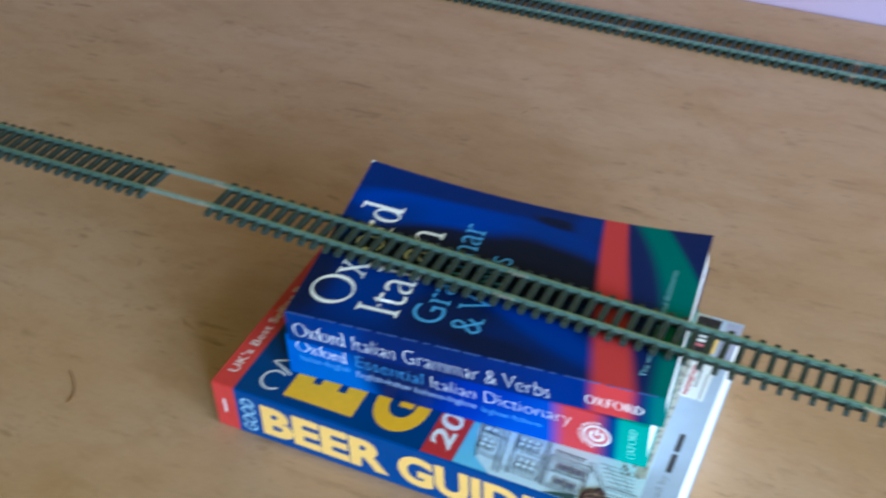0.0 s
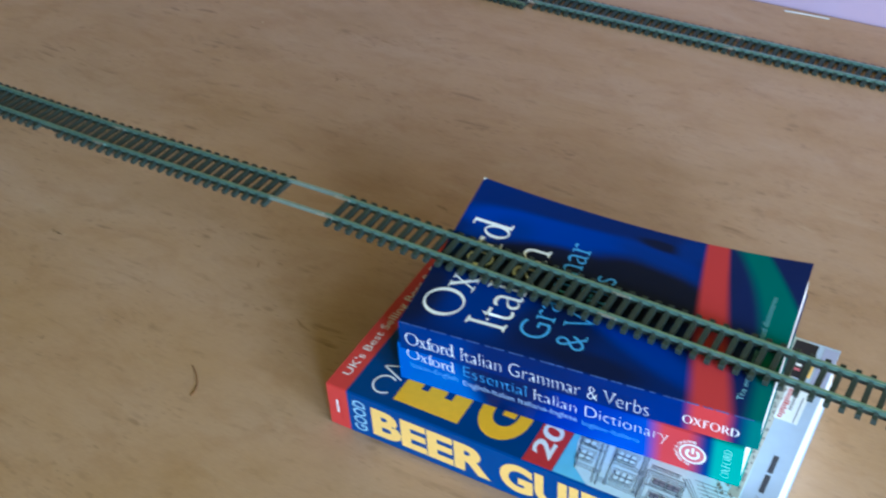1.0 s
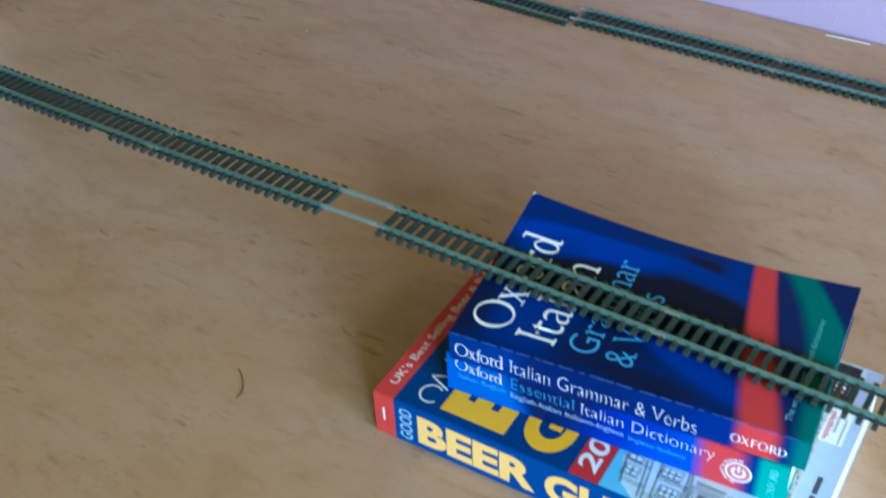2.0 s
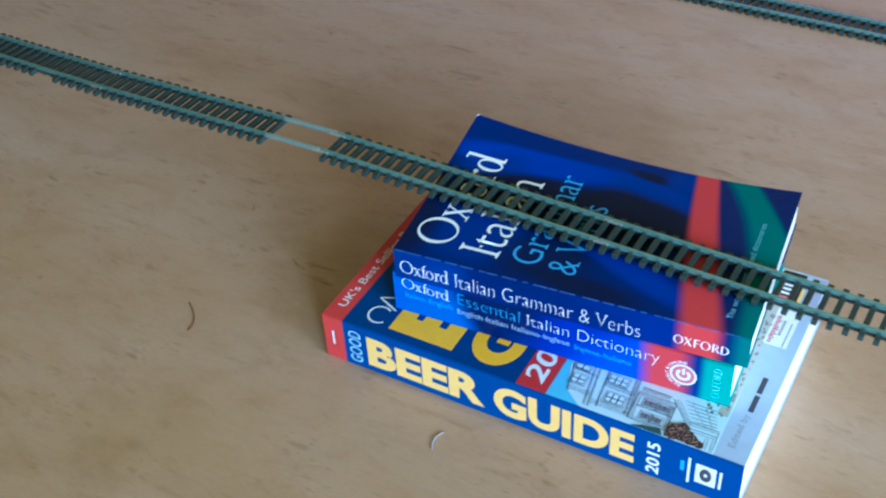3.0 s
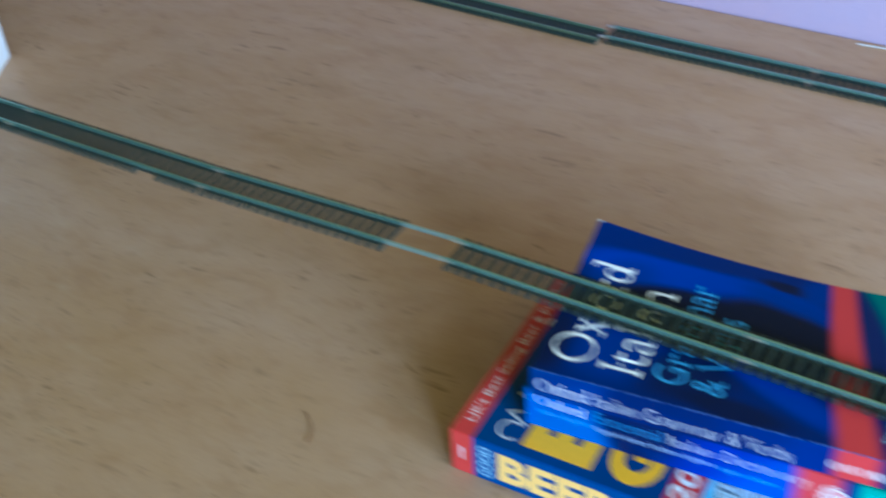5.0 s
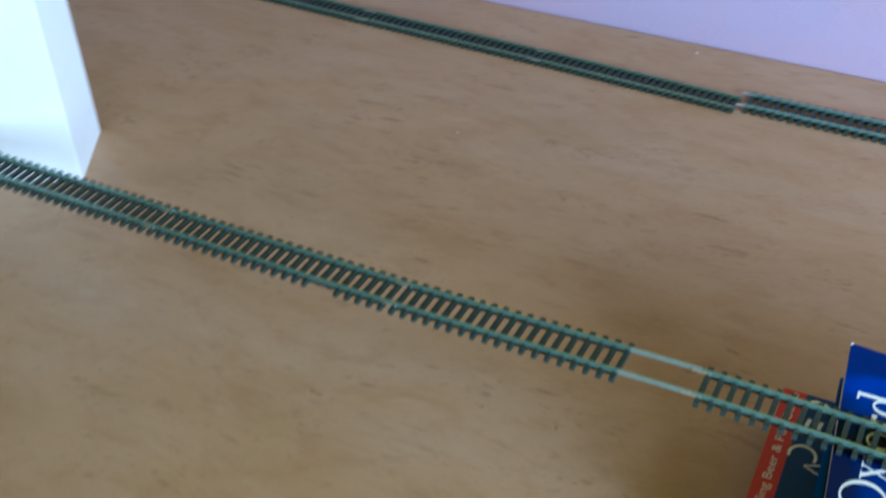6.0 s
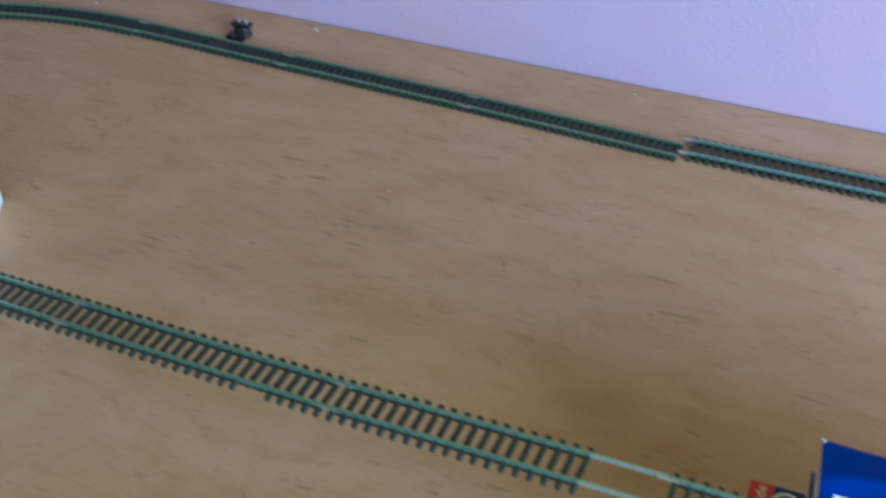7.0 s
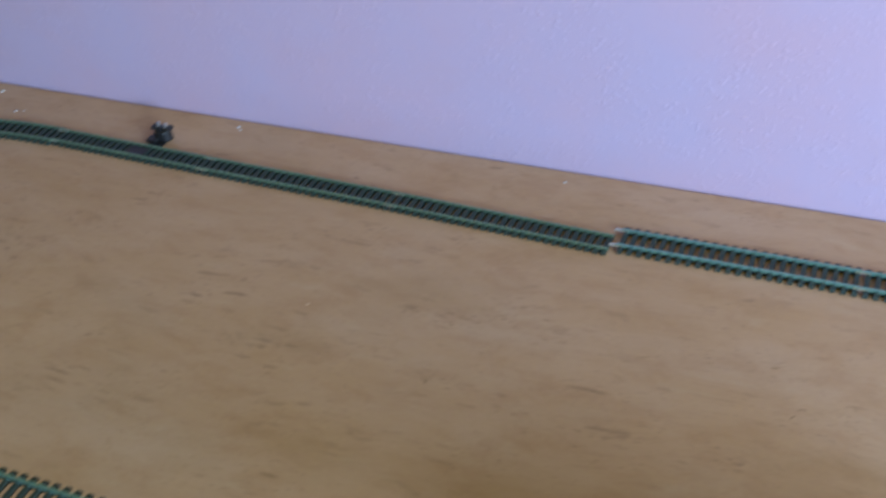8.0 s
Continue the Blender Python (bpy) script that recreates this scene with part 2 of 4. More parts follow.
def grammar_cover():
    """Deep blue swirls with a blurred red band and a green band."""
    m = material("blue_swirl_cover", rough=0.28)
    n = Nodes(m)
    x, y, z = n.xyz()
    yc = n.math("MAXIMUM", y, 0.0)
    wave = n.math("MULTIPLY", n.math("SUBTRACT", n.noise(n.coords((1, 1, 0.0)), 22, 1.0, 0.4), 0.5), 0.5)

    def blob(cx, cy, rx, ry, turn, lo, hi):
        """A soft turned ellipse, 1 inside lo, 0 outside hi."""
        c, k = math.cos(radians(turn)), math.sin(radians(turn))
        dx, dy = n.math("SUBTRACT", x, cx), n.math("SUBTRACT", yc, cy)
        px = n.math("DIVIDE", n.math("ADD", n.math("MULTIPLY", dx, c), n.math("MULTIPLY", dy, k)), rx)
        py = n.math("DIVIDE", n.math("SUBTRACT", n.math("MULTIPLY", dy, c), n.math("MULTIPLY", dx, k)), ry)
        r = n.math("SQRT", n.math("ADD", n.math("MULTIPLY", px, px), n.math("MULTIPLY", py, py)))
        return n.math("SUBTRACT", 1.0, n.step(n.math("ADD", r, wave), lo, hi))

    NAVY, BRIGHT, MID, INKY = (0.0022, 0.017, 0.13), (0.0014, 0.037, 0.34), (0.0018, 0.030, 0.24), (0.0045, 0.0075, 0.024)
    # swirls: centre, radii, turn, soft edge, tone, amount
    blue = n.mix(0.0, NAVY, NAVY)
    for cx, cy, rx, ry, turn, lo, hi, tone, amount in (
            (0.060, 0.086, 0.072, 0.015, 2, 0.70, 1.05, BRIGHT, 1.0), (0.112, 0.083, 0.038, 0.012, -24, 0.45, 1.10, MID, 1.0), (0.020, 0.073, 0.028, 0.015, 40, 0.45, 1.1, MID, 0.9),
            (0.076, 0.058, 0.072, 0.024, 2, 0.75, 1.05, INKY, 0.97), (0.104, 0.070, 0.037, 0.017, -14, 0.60, 1.10, INKY, 1.0), (0.105, 0.1005, 0.015, 0.0042, -6, 0.5, 1.15, INKY, 0.85),
            (0.121, 0.102, 0.010, 0.012, 0, 0.4, 1.2, MID, 0.9), (0.036, 0.024, 0.028, 0.026, 20, 0.35, 1.15, MID, 0.95), (0.000, 0.026, 0.016, 0.034, 0, 0.45, 1.15, INKY, 0.75),
            (0.072, 0.020, 0.026, 0.020, 20, 0.5, 1.2, INKY, 0.55), (0.118, 0.026, 0.046, 0.0105, -27, 0.35, 1.15, BRIGHT, 0.95), (0.098, 0.006, 0.032, 0.0085, -4, 0.4, 1.2, INKY, 0.7),
            (0.138, 0.070, 0.012, 0.030, -12, 0.3, 1.2, INKY, 0.7)):
        blue = n.mix(n.math("MULTIPLY", blob(cx, cy, rx, ry, turn, lo, hi), amount), blue, tone)
    face = n.step(y, -0.002, 0.001)
    side = n.mix(n.step(x, 0.030, 0.044), (0.0010, 0.085, 0.46), (0.0024, 0.011, 0.060))
    side = n.mix(n.step(x, 0.078, 0.104), side, (0.0008, 0.040, 0.38))
    side = n.mix(n.math("MULTIPLY", n.step(n.noise(n.coords((16, 6, 40)), 1.8, 1.0), 0.45, 0.65), 0.5), side, (0.0012, 0.026, 0.22))
    blue = n.mix(face, side, blue)
    t = n.math("DIVIDE", yc, 0.111)
    centre = n.math("SUBTRACT", 0.1565, n.math("ADD", n.math("MULTIPLY", t, 0.030), n.math("MULTIPLY", n.math("POWER", t, 2.0), -0.0055)))
    half = n.math("SUBTRACT", 0.0112, n.math("MULTIPLY", t, 0.0048))
    blur = n.math("SUBTRACT", 0.0055, n.math("MULTIPLY", t, 0.0035))
    off = n.math("ABSOLUTE", n.math("SUBTRACT", x, centre))
    red = n.math("SUBTRACT", 1.0, n.step(off, n.math("SUBTRACT", half, blur), n.math("ADD", half, n.math("MULTIPLY", blur, 0.4))))
    # green band, from the back edge round to the lower front corner
    gl = n.math("SUBTRACT", 0.1735, n.math("ADD", n.math("MULTIPLY", t, 0.008), n.math("MULTIPLY", n.math("POWER", t, 3.0), 0.022)))
    gr = n.math("ADD", 0.205, n.math("MULTIPLY", n.math("POWER", t, 1.6), -0.046))
    green = n.math("MULTIPLY", n.step(x, n.math("SUBTRACT", gl, 0.005), n.math("ADD", gl, 0.004)), n.math("SUBTRACT", 1.0, n.step(x, n.math("SUBTRACT", gr, 0.003), n.math("ADD", gr, 0.002))))
    dark = n.math("MULTIPLY", n.step(x, centre, n.math("ADD", centre, 0.008)), 0.8)
    col = n.mix(dark, blue, (0.008, 0.018, 0.11))
    col = n.mix(green, col, (0.006, 0.16, 0.155))
    col = n.mix(red, col, (0.56, 0.050, 0.055))
    n.colour(col)
    n.rough(n.ramp(n.noise(n.coords(), 90, 3), (0.3, 0.30), (0.7, 0.42)))
    n.b.inputs["Specular IOR Level"].default_value = 0.10
    return m


def dictionary_cover():
    m = material("bright_blue_cover", rough=0.28)
    n = Nodes(m)
    x, y, z = n.xyz()
    sw = n.noise(n.coords((14, 8, 40), 20), 1.3, 1.0, 0.4)
    blue = n.mix(n.step(n.math("ADD", x, n.math("MULTIPLY", z, 0.5)), 0.038, 0.054), (0.0010, 0.115, 0.52), (0.0028, 0.013, 0.085))
    blue = n.mix(n.step(n.math("SUBTRACT", x, n.math("MULTIPLY", z, 0.4)), 0.062, 0.090), blue, (0.0010, 0.028, 0.34))
    blue = n.mix(n.step(n.math("SUBTRACT", x, z), 0.082, 0.118), blue, (0.0010, 0.080, 0.52))
    blue = n.mix(n.math("MULTIPLY", n.step(sw, 0.45, 0.68), 0.45), blue, (0.0010, 0.050, 0.40))
    red = n.math("MULTIPLY", n.step(x, 0.131, 0.142), n.math("SUBTRACT", 1.0, n.step(x, 0.152, 0.162)))
    green = n.step(x, 0.162, 0.167)
    col = n.mix(n.step(x, 0.148, 0.156), blue, (0.006, 0.035, 0.20))
    col = n.mix(green, col, (0.006, 0.36, 0.30))
    col = n.mix(red, col, (0.58, 0.055, 0.065))
    n.colour(col)
    n.rough(n.ramp(n.noise(n.coords(), 90, 3), (0.3, 0.30), (0.7, 0.42)))
    n.b.inputs["Specular IOR Level"].default_value = 0.10
    return m


def guide_cover():
    """Red head band, blue field, pale sky, grey foot band; the back and spine carry on in blue."""
    m = material("beer_guide_cover", rough=0.3)
    n = Nodes(m)
    x, y, z = n.xyz()
    top = n.step(y, 0.0004, 0.0012)
    field = n.mix(n.step(x, 0.1298, 0.1304), (0.003, 0.050, 0.20), (0.20, 0.60, 0.86))
    field = n.mix(n.step(x, 0.2128, 0.2140), field, (0.48, 0.58, 0.74))
    col = n.mix(top, (0.002, 0.062, 0.27), field)
    col = n.mix(n.math("SUBTRACT", 1.0, n.step(x, 0.0122, 0.0128)), col, (0.60, 0.055, 0.048))
    n.colour(n.mix(0.35, col, n.ramp(n.noise(n.coords(), 120, 3), (0.3, 0.85), (0.7, 1.08)), "MULTIPLY"))
    n.rough(n.ramp(n.noise(n.coords(), 90, 3), (0.3, 0.30), (0.7, 0.42)))
    n.b.inputs["Specular IOR Level"].default_value = 0.2
    return m


GRAMMAR, DICTIONARY, GUIDE = grammar_cover(), dictionary_cover(), guide_cover()


# ---- mesh helpers ----
def part(name, bm, mat, parent=None, label=""):
    """Links a bmesh as one mesh object, under a thing or a part."""
    me = bpy.data.meshes.new(name)
    bm.to_mesh(me)
    bm.free()
    me.materials.append(mat)
    o = new(name, me)
    if parent:
        o.parent = parent
    return tagged(o, label) if label else o


def thing(name, label, category, m=None, group="", kind=""):
    e = new(name)
    e.empty_display_size = 0.02
    if m:
        e.matrix_world = m
    return tagged(e, label, category, group, kind)


def box(bm, x0, x1, y0, y1, z0, z1, bevel=0.0):
    v = bmesh.ops.create_cube(bm, size=1)["verts"]
    bmesh.ops.transform(bm, verts=v, matrix=Matrix.LocRotScale(((x0 + x1) / 2, (y0 + y1) / 2, (z0 + z1) / 2), None, (x1 - x0, y1 - y0, z1 - z0)))
    if bevel:
        es = list({e for w in v for e in w.link_edges})
        bmesh.ops.bevel(bm, geom=es, offset=bevel, segments=2, profile=0.5, affect="EDGES")
    return bm


def boxed(*a, **k):
    return box(bmesh.new(), *a, **k)


def prism(bm, profile, x0, x1):
    """Extrudes a closed (y, z) profile along x."""
    a = [bm.verts.new((x0, y, z)) for y, z in profile]
    b = [bm.verts.new((x1, y, z)) for y, z in profile]
    k = len(profile)
    for i in range(k):
        bm.faces.new((a[i], a[(i + 1) % k], b[(i + 1) % k], b[i]))
    bm.faces.new(a[::-1])
    bm.faces.new(b)
    bmesh.ops.recalc_face_normals(bm, faces=bm.faces)
    return bm


def structure(name, bm, mat, label, category):
    return tagged(part(name, bm, mat), label, category, kind="structure")


# ---- the room ----
# ceiling and buff walls are out of view; their colour warms the fill
X0, X1, Y1, ZF, ZC = -2.3, WIN_EAST[0], 0.519, -0.76, 1.9
Y0 = WIN_SOUTH[0]
structure("floor", boxed(X0 - 0.1, X1 + 0.1, Y0 - 0.1, Y1 + 0.1, ZF - 0.1, ZF), FLOOR, "grey-brown carpet floor of the room", "floor")
structure("ceiling", boxed(X0 - 0.1, X1 + 0.1, Y0 - 0.1, Y1 + 0.1, ZC, ZC + 0.1), BOUNCE_CEIL, "unseen buff ceiling, coloured to warm the bounced light", "ceiling")
structure("wall_north", boxed(X0 - 0.1, X1 + 0.1, Y1, Y1 + 0.1, ZF, 0.34), WALL, "pale lilac painted wall with woodchip texture", "wall")
# added out of view: yellow bounce in place of lilac for the shaded wood
structure("wall_north_bounce", boxed(X0 - 0.1, X1 + 0.1, Y1, Y1 + 0.1, 0.34, ZC), BOUNCE_WALL, "unseen buff upper wall, added to warm the bounced light", "wall")
structure("wall_west", boxed(X0 - 0.1, X0, Y0, Y1, ZF, ZC), BOUNCE_WALL, "unseen buff side wall, coloured to warm the bounced light", "wall")
_, a, b, c, d = WIN_EAST
east = bmesh.new()
for y0, y1, z0, z1 in ((Y0, a, ZF, ZC), (b, Y1, ZF, ZC), (a, b, ZF, c), (a, b, d, ZC)):
    box(east, X1, X1 + 0.1, y0, y1, z0, z1)
structure("wall_east", east, BOUNCE_WALL, "unseen buff wall with a window opening, coloured to warm the bounced light", "wall")
_, a, b, c, d = WIN_SOUTH
south = bmesh.new()
for x0, x1, z0, z1 in ((X0 - 0.1, a, ZF, ZC), (b, X1 + 0.1, ZF, ZC), (a, b, ZF, c), (a, b, d, ZC)):
    box(south, x0, x1, Y0 - 0.1, Y0, z0, z1)
structure("wall_south", south, BOUNCE_WALL, "unseen buff wall with a window opening, coloured to warm the bounced light", "wall")

# ---- the layout table ----
BX0, BX1, BY0, BY1 = -1.28, 1.16, -0.70, Y1 - 0.002
table = thing("layout_table", "plywood baseboard on plain timber legs against the wall", "table")
tabletop = part("tabletop", boxed(BX0, BX1, BY0, BY1, -0.012, 0.0, bevel=0.0008), PLY, table, "pale birch plywood sheet with grain flecks")
FLECK = plain("dark_grain_fleck", (0.33, 0.205, 0.105), 0.6, vary=0.25, scale=900)
FLECK_FAINT = plain("faint_grain_fleck", (0.37, 0.235, 0.125), 0.6, vary=0.2, scale=900)


def fleck(x, y, length, width, turn, mat, seed):
    """A short dark mark along the grain, with a ragged outline, a hair above the face."""
    rnd, bm, n = random.Random(seed), bmesh.new(), 9
    edge = []
    for sgn in (1, -1):
        for i in range(n):
            u = -1 + 2 * i / (n - 1)
            edge.append((sgn * u * length / 2, sgn * width / 2 * max(0.08, 1 - abs(u) ** 1.6) * rnd.uniform(0.35, 1.1) + width * 0.35 * math.sin(u * 2.2 + seed) * sgn * sgn))
    bm.faces.new([bm.verts.new((p, q, 0.0)) for p, q in edge])
    for f in bm.faces:
        f.normal_update()
        if f.normal.z < 0:
            f.normal_flip()
    o = part("grain_fleck", bm, mat, tabletop)
    o.matrix_local = pose(x, y, 0.00006, 0, 0, turn)


# the plainest grain marks: place, length, width, turn
for k, (x, y, length, width, turn) in enumerate(((-0.230, -0.043, 0.0050, 0.0026, 10), (-0.2305, 0.271, 0.0075, 0.0020, -50), (-0.0770, 0.1690, 0.0120, 0.0026, -20), (-0.2210, 0.3330, 0.0170, 0.0014, -4), (-0.0190, 0.3460, 0.0090, 0.0018, 25),
                                                 (-0.3370, 0.3070, 0.0130, 0.0020, -8), (-0.0120, 0.2050, 0.0060, 0.0022, 0), (-0.0050, 0.3050, 0.0060, 0.0016, 60), (-0.4520, 0.2150, 0.0150, 0.0018, -8), (-0.0990, 0.3320, 0.0150, 0.0012, 20),
                                                 (-0.2930, 0.0350, 0.0100, 0.0020, -10), (-0.0960, 0.0370, 0.0150, 0.0022, -22), (-0.2000, 0.0660, 0.0060, 0.0020, 0), (-0.1530, 0.0690, 0.0050, 0.0016, -60), (0.0000, 0.3130, 0.0070, 0.0020, 15))):
    fleck(x, y, length, width, turn, FLECK if k % 3 else FLECK_FAINT, k)
for lx in (BX0 + 0.08, BX1 - 0.08):
    for ly in (BY0 + 0.06, BY1 - 0.06):
        part("leg", boxed(lx - 0.022, lx + 0.022, ly - 0.022, ly + 0.022, ZF, -0.012, bevel=0.002), PLY_EDGE, table)
for ly in (BY0 + 0.06, BY1 - 0.06):
    part("rail", boxed(BX0 + 0.102, BX1 - 0.102, ly - 0.01, ly + 0.01, -0.062, -0.012, bevel=0.002), PLY_EDGE, table)

# ---- model railway track ----
GAUGE, SL, PITCH_N = 0.0177, 0.0292, 24
RAIL_P = [(-0.0011, 0), (0.0011, 0), (0.0011, 0.0003), (0.0003, 0.0005), (0.0003, 0.0013), (0.00078, 0.0015), (0.00078, 0.0020), (0.0005, 0.0022),
          (-0.0005, 0.0022), (-0.00078, 0.0020), (-0.00078, 0.0015), (-0.0003, 0.0013), (-0.0003, 0.0005), (-0.0011, 0.0003)]
SH = 0.0027     # sleeper height


def sleeper_mesh(y0=-SL / 2, y1=SL / 2, half=0.0013):
    """One sleeper with sloping ends and the four little rail chairs."""
    bm = bmesh.new()
    prism(bm, [(y0, 0), (y1, 0), (y1, SH * 0.75), (y1 - 0.0006, SH), (y0 + 0.0006, SH), (y0, SH * 0.75)], -half, half)
    for s in (-1, 1):
        for k in (-1, 1):
            c = s * GAUGE / 2 + k * 0.0017
            if y0 < c - 0.0005 and c + 0.0005 < y1:
                prism(bm, [(c - 0.0007, SH - 0.0002), (c + 0.0007, SH - 0.0002), (c + 0.0005 * -k, SH + 0.0008), (c - 0.0006 * k, SH + 0.0009)], -0.0010, 0.0010)
    me = bpy.data.meshes.new("sleeper")
    bm.to_mesh(me)
    bm.free()
    me.materials.append(PLASTIC)
    return me


SLEEPER = sleeper_mesh()
SLEEPER_CUT = sleeper_mesh(y0=-GAUGE / 2 - 0.0014)
SLEEPER_SHORT = sleeper_mesh(-0.0128, 0.0128, 0.0019)
SLEEPER_WIDE = sleeper_mesh(half=0.0017)


def sub(name, me, parent, m, label=""):
    o = new(name, me)
    o.parent = parent
    o.matrix_local = m
    return tagged(o, label) if label else o


def mesh_of(name, bm, mat):
    me = bpy.data.meshes.new(name)
    bm.to_mesh(me)
    bm.free()
    me.materials.append(mat)
    return me


def rail_mesh(x0, x1, mat):
    bm = bmesh.new()
    prism(bm, [(y, z + SH) for y, z in RAIL_P], x0, x1)
    return mesh_of("rail", bm, mat)


def joiner_mesh():
    bm = bmesh.new()
    prism(bm, [(-0.0014, SH), (0.0014, SH), (0.0014, SH + 0.0007), (0.0006, SH + 0.0011), (-0.0006, SH + 0.0011), (-0.0014, SH + 0.0007)], -0.005, 0.005)
    return mesh_of("rail_joiner", bm, JOINER)


JOIN = joiner_mesh()


def web_mesh(x0, x1):
    """The plastic strip under a rail that ties the sleepers together."""
    return mesh_of("web", boxed(x0, x1, -0.0011, 0.0011, 0.0004, SH - 0.0001), PLASTIC)


def track_section(length, label, m, skip=(), cut=(), joiners=True, count=PITCH_N, narrow=1.0, sleeper=None, metal=RAIL):
    t = thing("track_section", label, "model railway track", m @ Matrix.Diagonal((1, narrow, 1, 1)), "model railway track")
    pitch = length / count
    xs = [(i + 0.5) * pitch for i in range(count)]
    keep = [i for i in range(count) if i not in skip]
    web = web_mesh(xs[keep[0]], xs[keep[-1]])
    held = xs[keep[-1]] + 0.0016 if skip else length - 0.0006
    rail, bare = rail_mesh(0.0, held, metal), rail_mesh(held, length - 0.0006, SHEEN_RAIL) if skip else None
    for s in (-1, 1):
        sub("rail", rail, t, Matrix.Translation((0, s * GAUGE / 2, 0)), "greenish tarnished metal rail")
        sub("web", web, t, Matrix.Translation((0, s * GAUGE / 2, 0)))
        # the stretch without sleepers takes the rail with painted-in sheen
        if bare:
            sub("rail", bare, t, Matrix.Translation((0, s * GAUGE / 2, 0)), "bare rail end with its sheen in the colour")
        if joiners:
            sub("rail_joiner", JOIN, t, Matrix.Translation((0, s * GAUGE / 2, 0)), "bright metal rail joiner")
    for i in keep:
        turn = Matrix.Rotation(radians(random.uniform(-0.6, 0.6)), 4, "Z")
        sub("sleeper", SLEEPER_CUT if i in cut else sleeper or SLEEPER, t, Matrix.Translation((xs[i], random.uniform(-1, 1) * 0.0001, 0)) @ turn)
    return t


def along(p, q):
    """The pose that lays a section's x axis from p to q, level across."""
    p, q = Vector(p), Vector(q)
    u = (q - p).normalized()
    v = Vector((-u.y, u.x, 0)).normalized()
    w = u.cross(v)
    return Matrix(((u.x, v.x, w.x, p.x), (u.y, v.y, w.y, p.y), (u.z, v.z, w.z, p.z), (0, 0, 0, 1)))


# the raised line over the books: joints from left to right, heights of the sleepers' underside
JOINTS = [(-1.262, 0.119, 0.0006), (-1.094, 0.109, 0.0138), (-0.927, 0.0990, 0.0288), (-0.758, 0.0890, 0.0433), (-0.590, 0.0798, 0.0553), (-0.4205, 0.0706, 0.0635), (-0.247, 0.0614, 0.0715),
          (-0.0745, 0.0552, 0.0806), (0.0920, 0.0539, 0.0788), (0.2600, 0.0525, 0.0768), (0.428, 0.0505, 0.066), (0.594, 0.0480, 0.045), (0.759, 0.0455, 0.022), (0.924, 0.043, 0.0006)]
for i, (p, q) in enumerate(zip(JOINTS, JOINTS[1:])):
    kw, note = {}, "straight dark plastic track section with metal rails"
    if i == 5:
        kw, note = {"cut": (17, 18)}, "dark track section with broken sleeper ends"
    if i == 6:
        kw, note = {"skip": tuple(range(19, 24))}, "dark track section with some bare rail"
    track_section((Vector(q) - Vector(p)).length, note + (" carried over the books" if i in (7, 8) else " raised above the plywood"), along(p, q), narrow=0.955 if i > 6 else 1.0, **kw)

# the line along the wall
FAR_R = [(-0.1455, 0.4432, 0.0002), (0.0225, 0.4420, 0.0002), (0.1905, 0.4408, 0.0002), (0.3585, 0.439, 0.0002), (0.5265, 0.434, 0.0002), (0.6945, 0.432, 0.0002), (0.8625, 0.430, 0.0002), (1.0305, 0.428, 0.0002)]
for p, q in zip(FAR_R, FAR_R[1:]):
    track_section((Vector(q) - Vector(p)).length, "straight dark track section lying on the plywood by the wall", along(p, q), sleeper=SLEEPER_WIDE)
FAR_L = [(-0.1490, 0.4352, 0.0002), (-0.3210, 0.4421, 0.0002), (-0.4880, 0.4463, 0.0002), (-0.635, 0.4508, 0.0002)]
for p, q in zip(FAR_L, FAR_L[1:]):
    length = (Vector(q) - Vector(p)).length
    track_section(length, "straight dark track section lying on the plywood by the wall", along(q, p), count=round(length / 0.0062), narrow=0.88, sleeper=SLEEPER_SHORT, metal=DULL_RAIL)


def curved_section(radius, angle, m, label):
    """A curve that starts along -x and bends towards -y."""
    t = thing("track_curve", label, "model railway track", m, "model railway track")
    steps = 14
    for s in (-1, 1):
        r = radius + s * GAUGE / 2
        for nm, prof, mat in (("rail", [(y, z + SH) for y, z in RAIL_P], DULL_RAIL), ("web", [(-0.0011, 0.0004), (0.0011, 0.0004), (0.0011, SH - 0.0001), (-0.0011, SH - 0.0001)], PLASTIC)):
            bm, rings = bmesh.new(), []
            for i in range(steps + 1):
                a = angle * i / steps
                rings.append([bm.verts.new((-(r + y) * math.sin(a), (r + y) * math.cos(a) - radius, z)) for y, z in prof])
            for A, B in zip(rings, rings[1:]):
                for j in range(len(prof)):
                    k = (j + 1) % len(prof)
                    bm.faces.new((A[j], A[k], B[k], B[j]))
            bm.faces.new(rings[0])
            bm.faces.new(rings[-1][::-1])
            bmesh.ops.recalc_face_normals(bm, faces=bm.faces)
            part(nm, bm, mat, t)
    count = round(radius * angle / 0.007)
    for i in range(count):
        a = angle * (i + 0.5) / count
        sub("sleeper", SLEEPER_SHORT, t, Matrix.Translation((-radius * math.sin(a), radius * math.cos(a) - radius, 0)) @ Matrix.Rotation(a, 4, "Z"))
    return t


R = 0.438
c0 = pose(-0.635, 0.4506, 0.0002, 0, 0, -1.8)
for i in range(3):
    a = radians(22.5) * i
    m = c0 @ Matrix.Translation((0, -R, 0)) @ Matrix.Rotation(a, 4, "Z") @ Matrix.Translation((0, R, 0))
    curved_section(R, radians(22.5), m, "curved dark track section lying on the plywood")

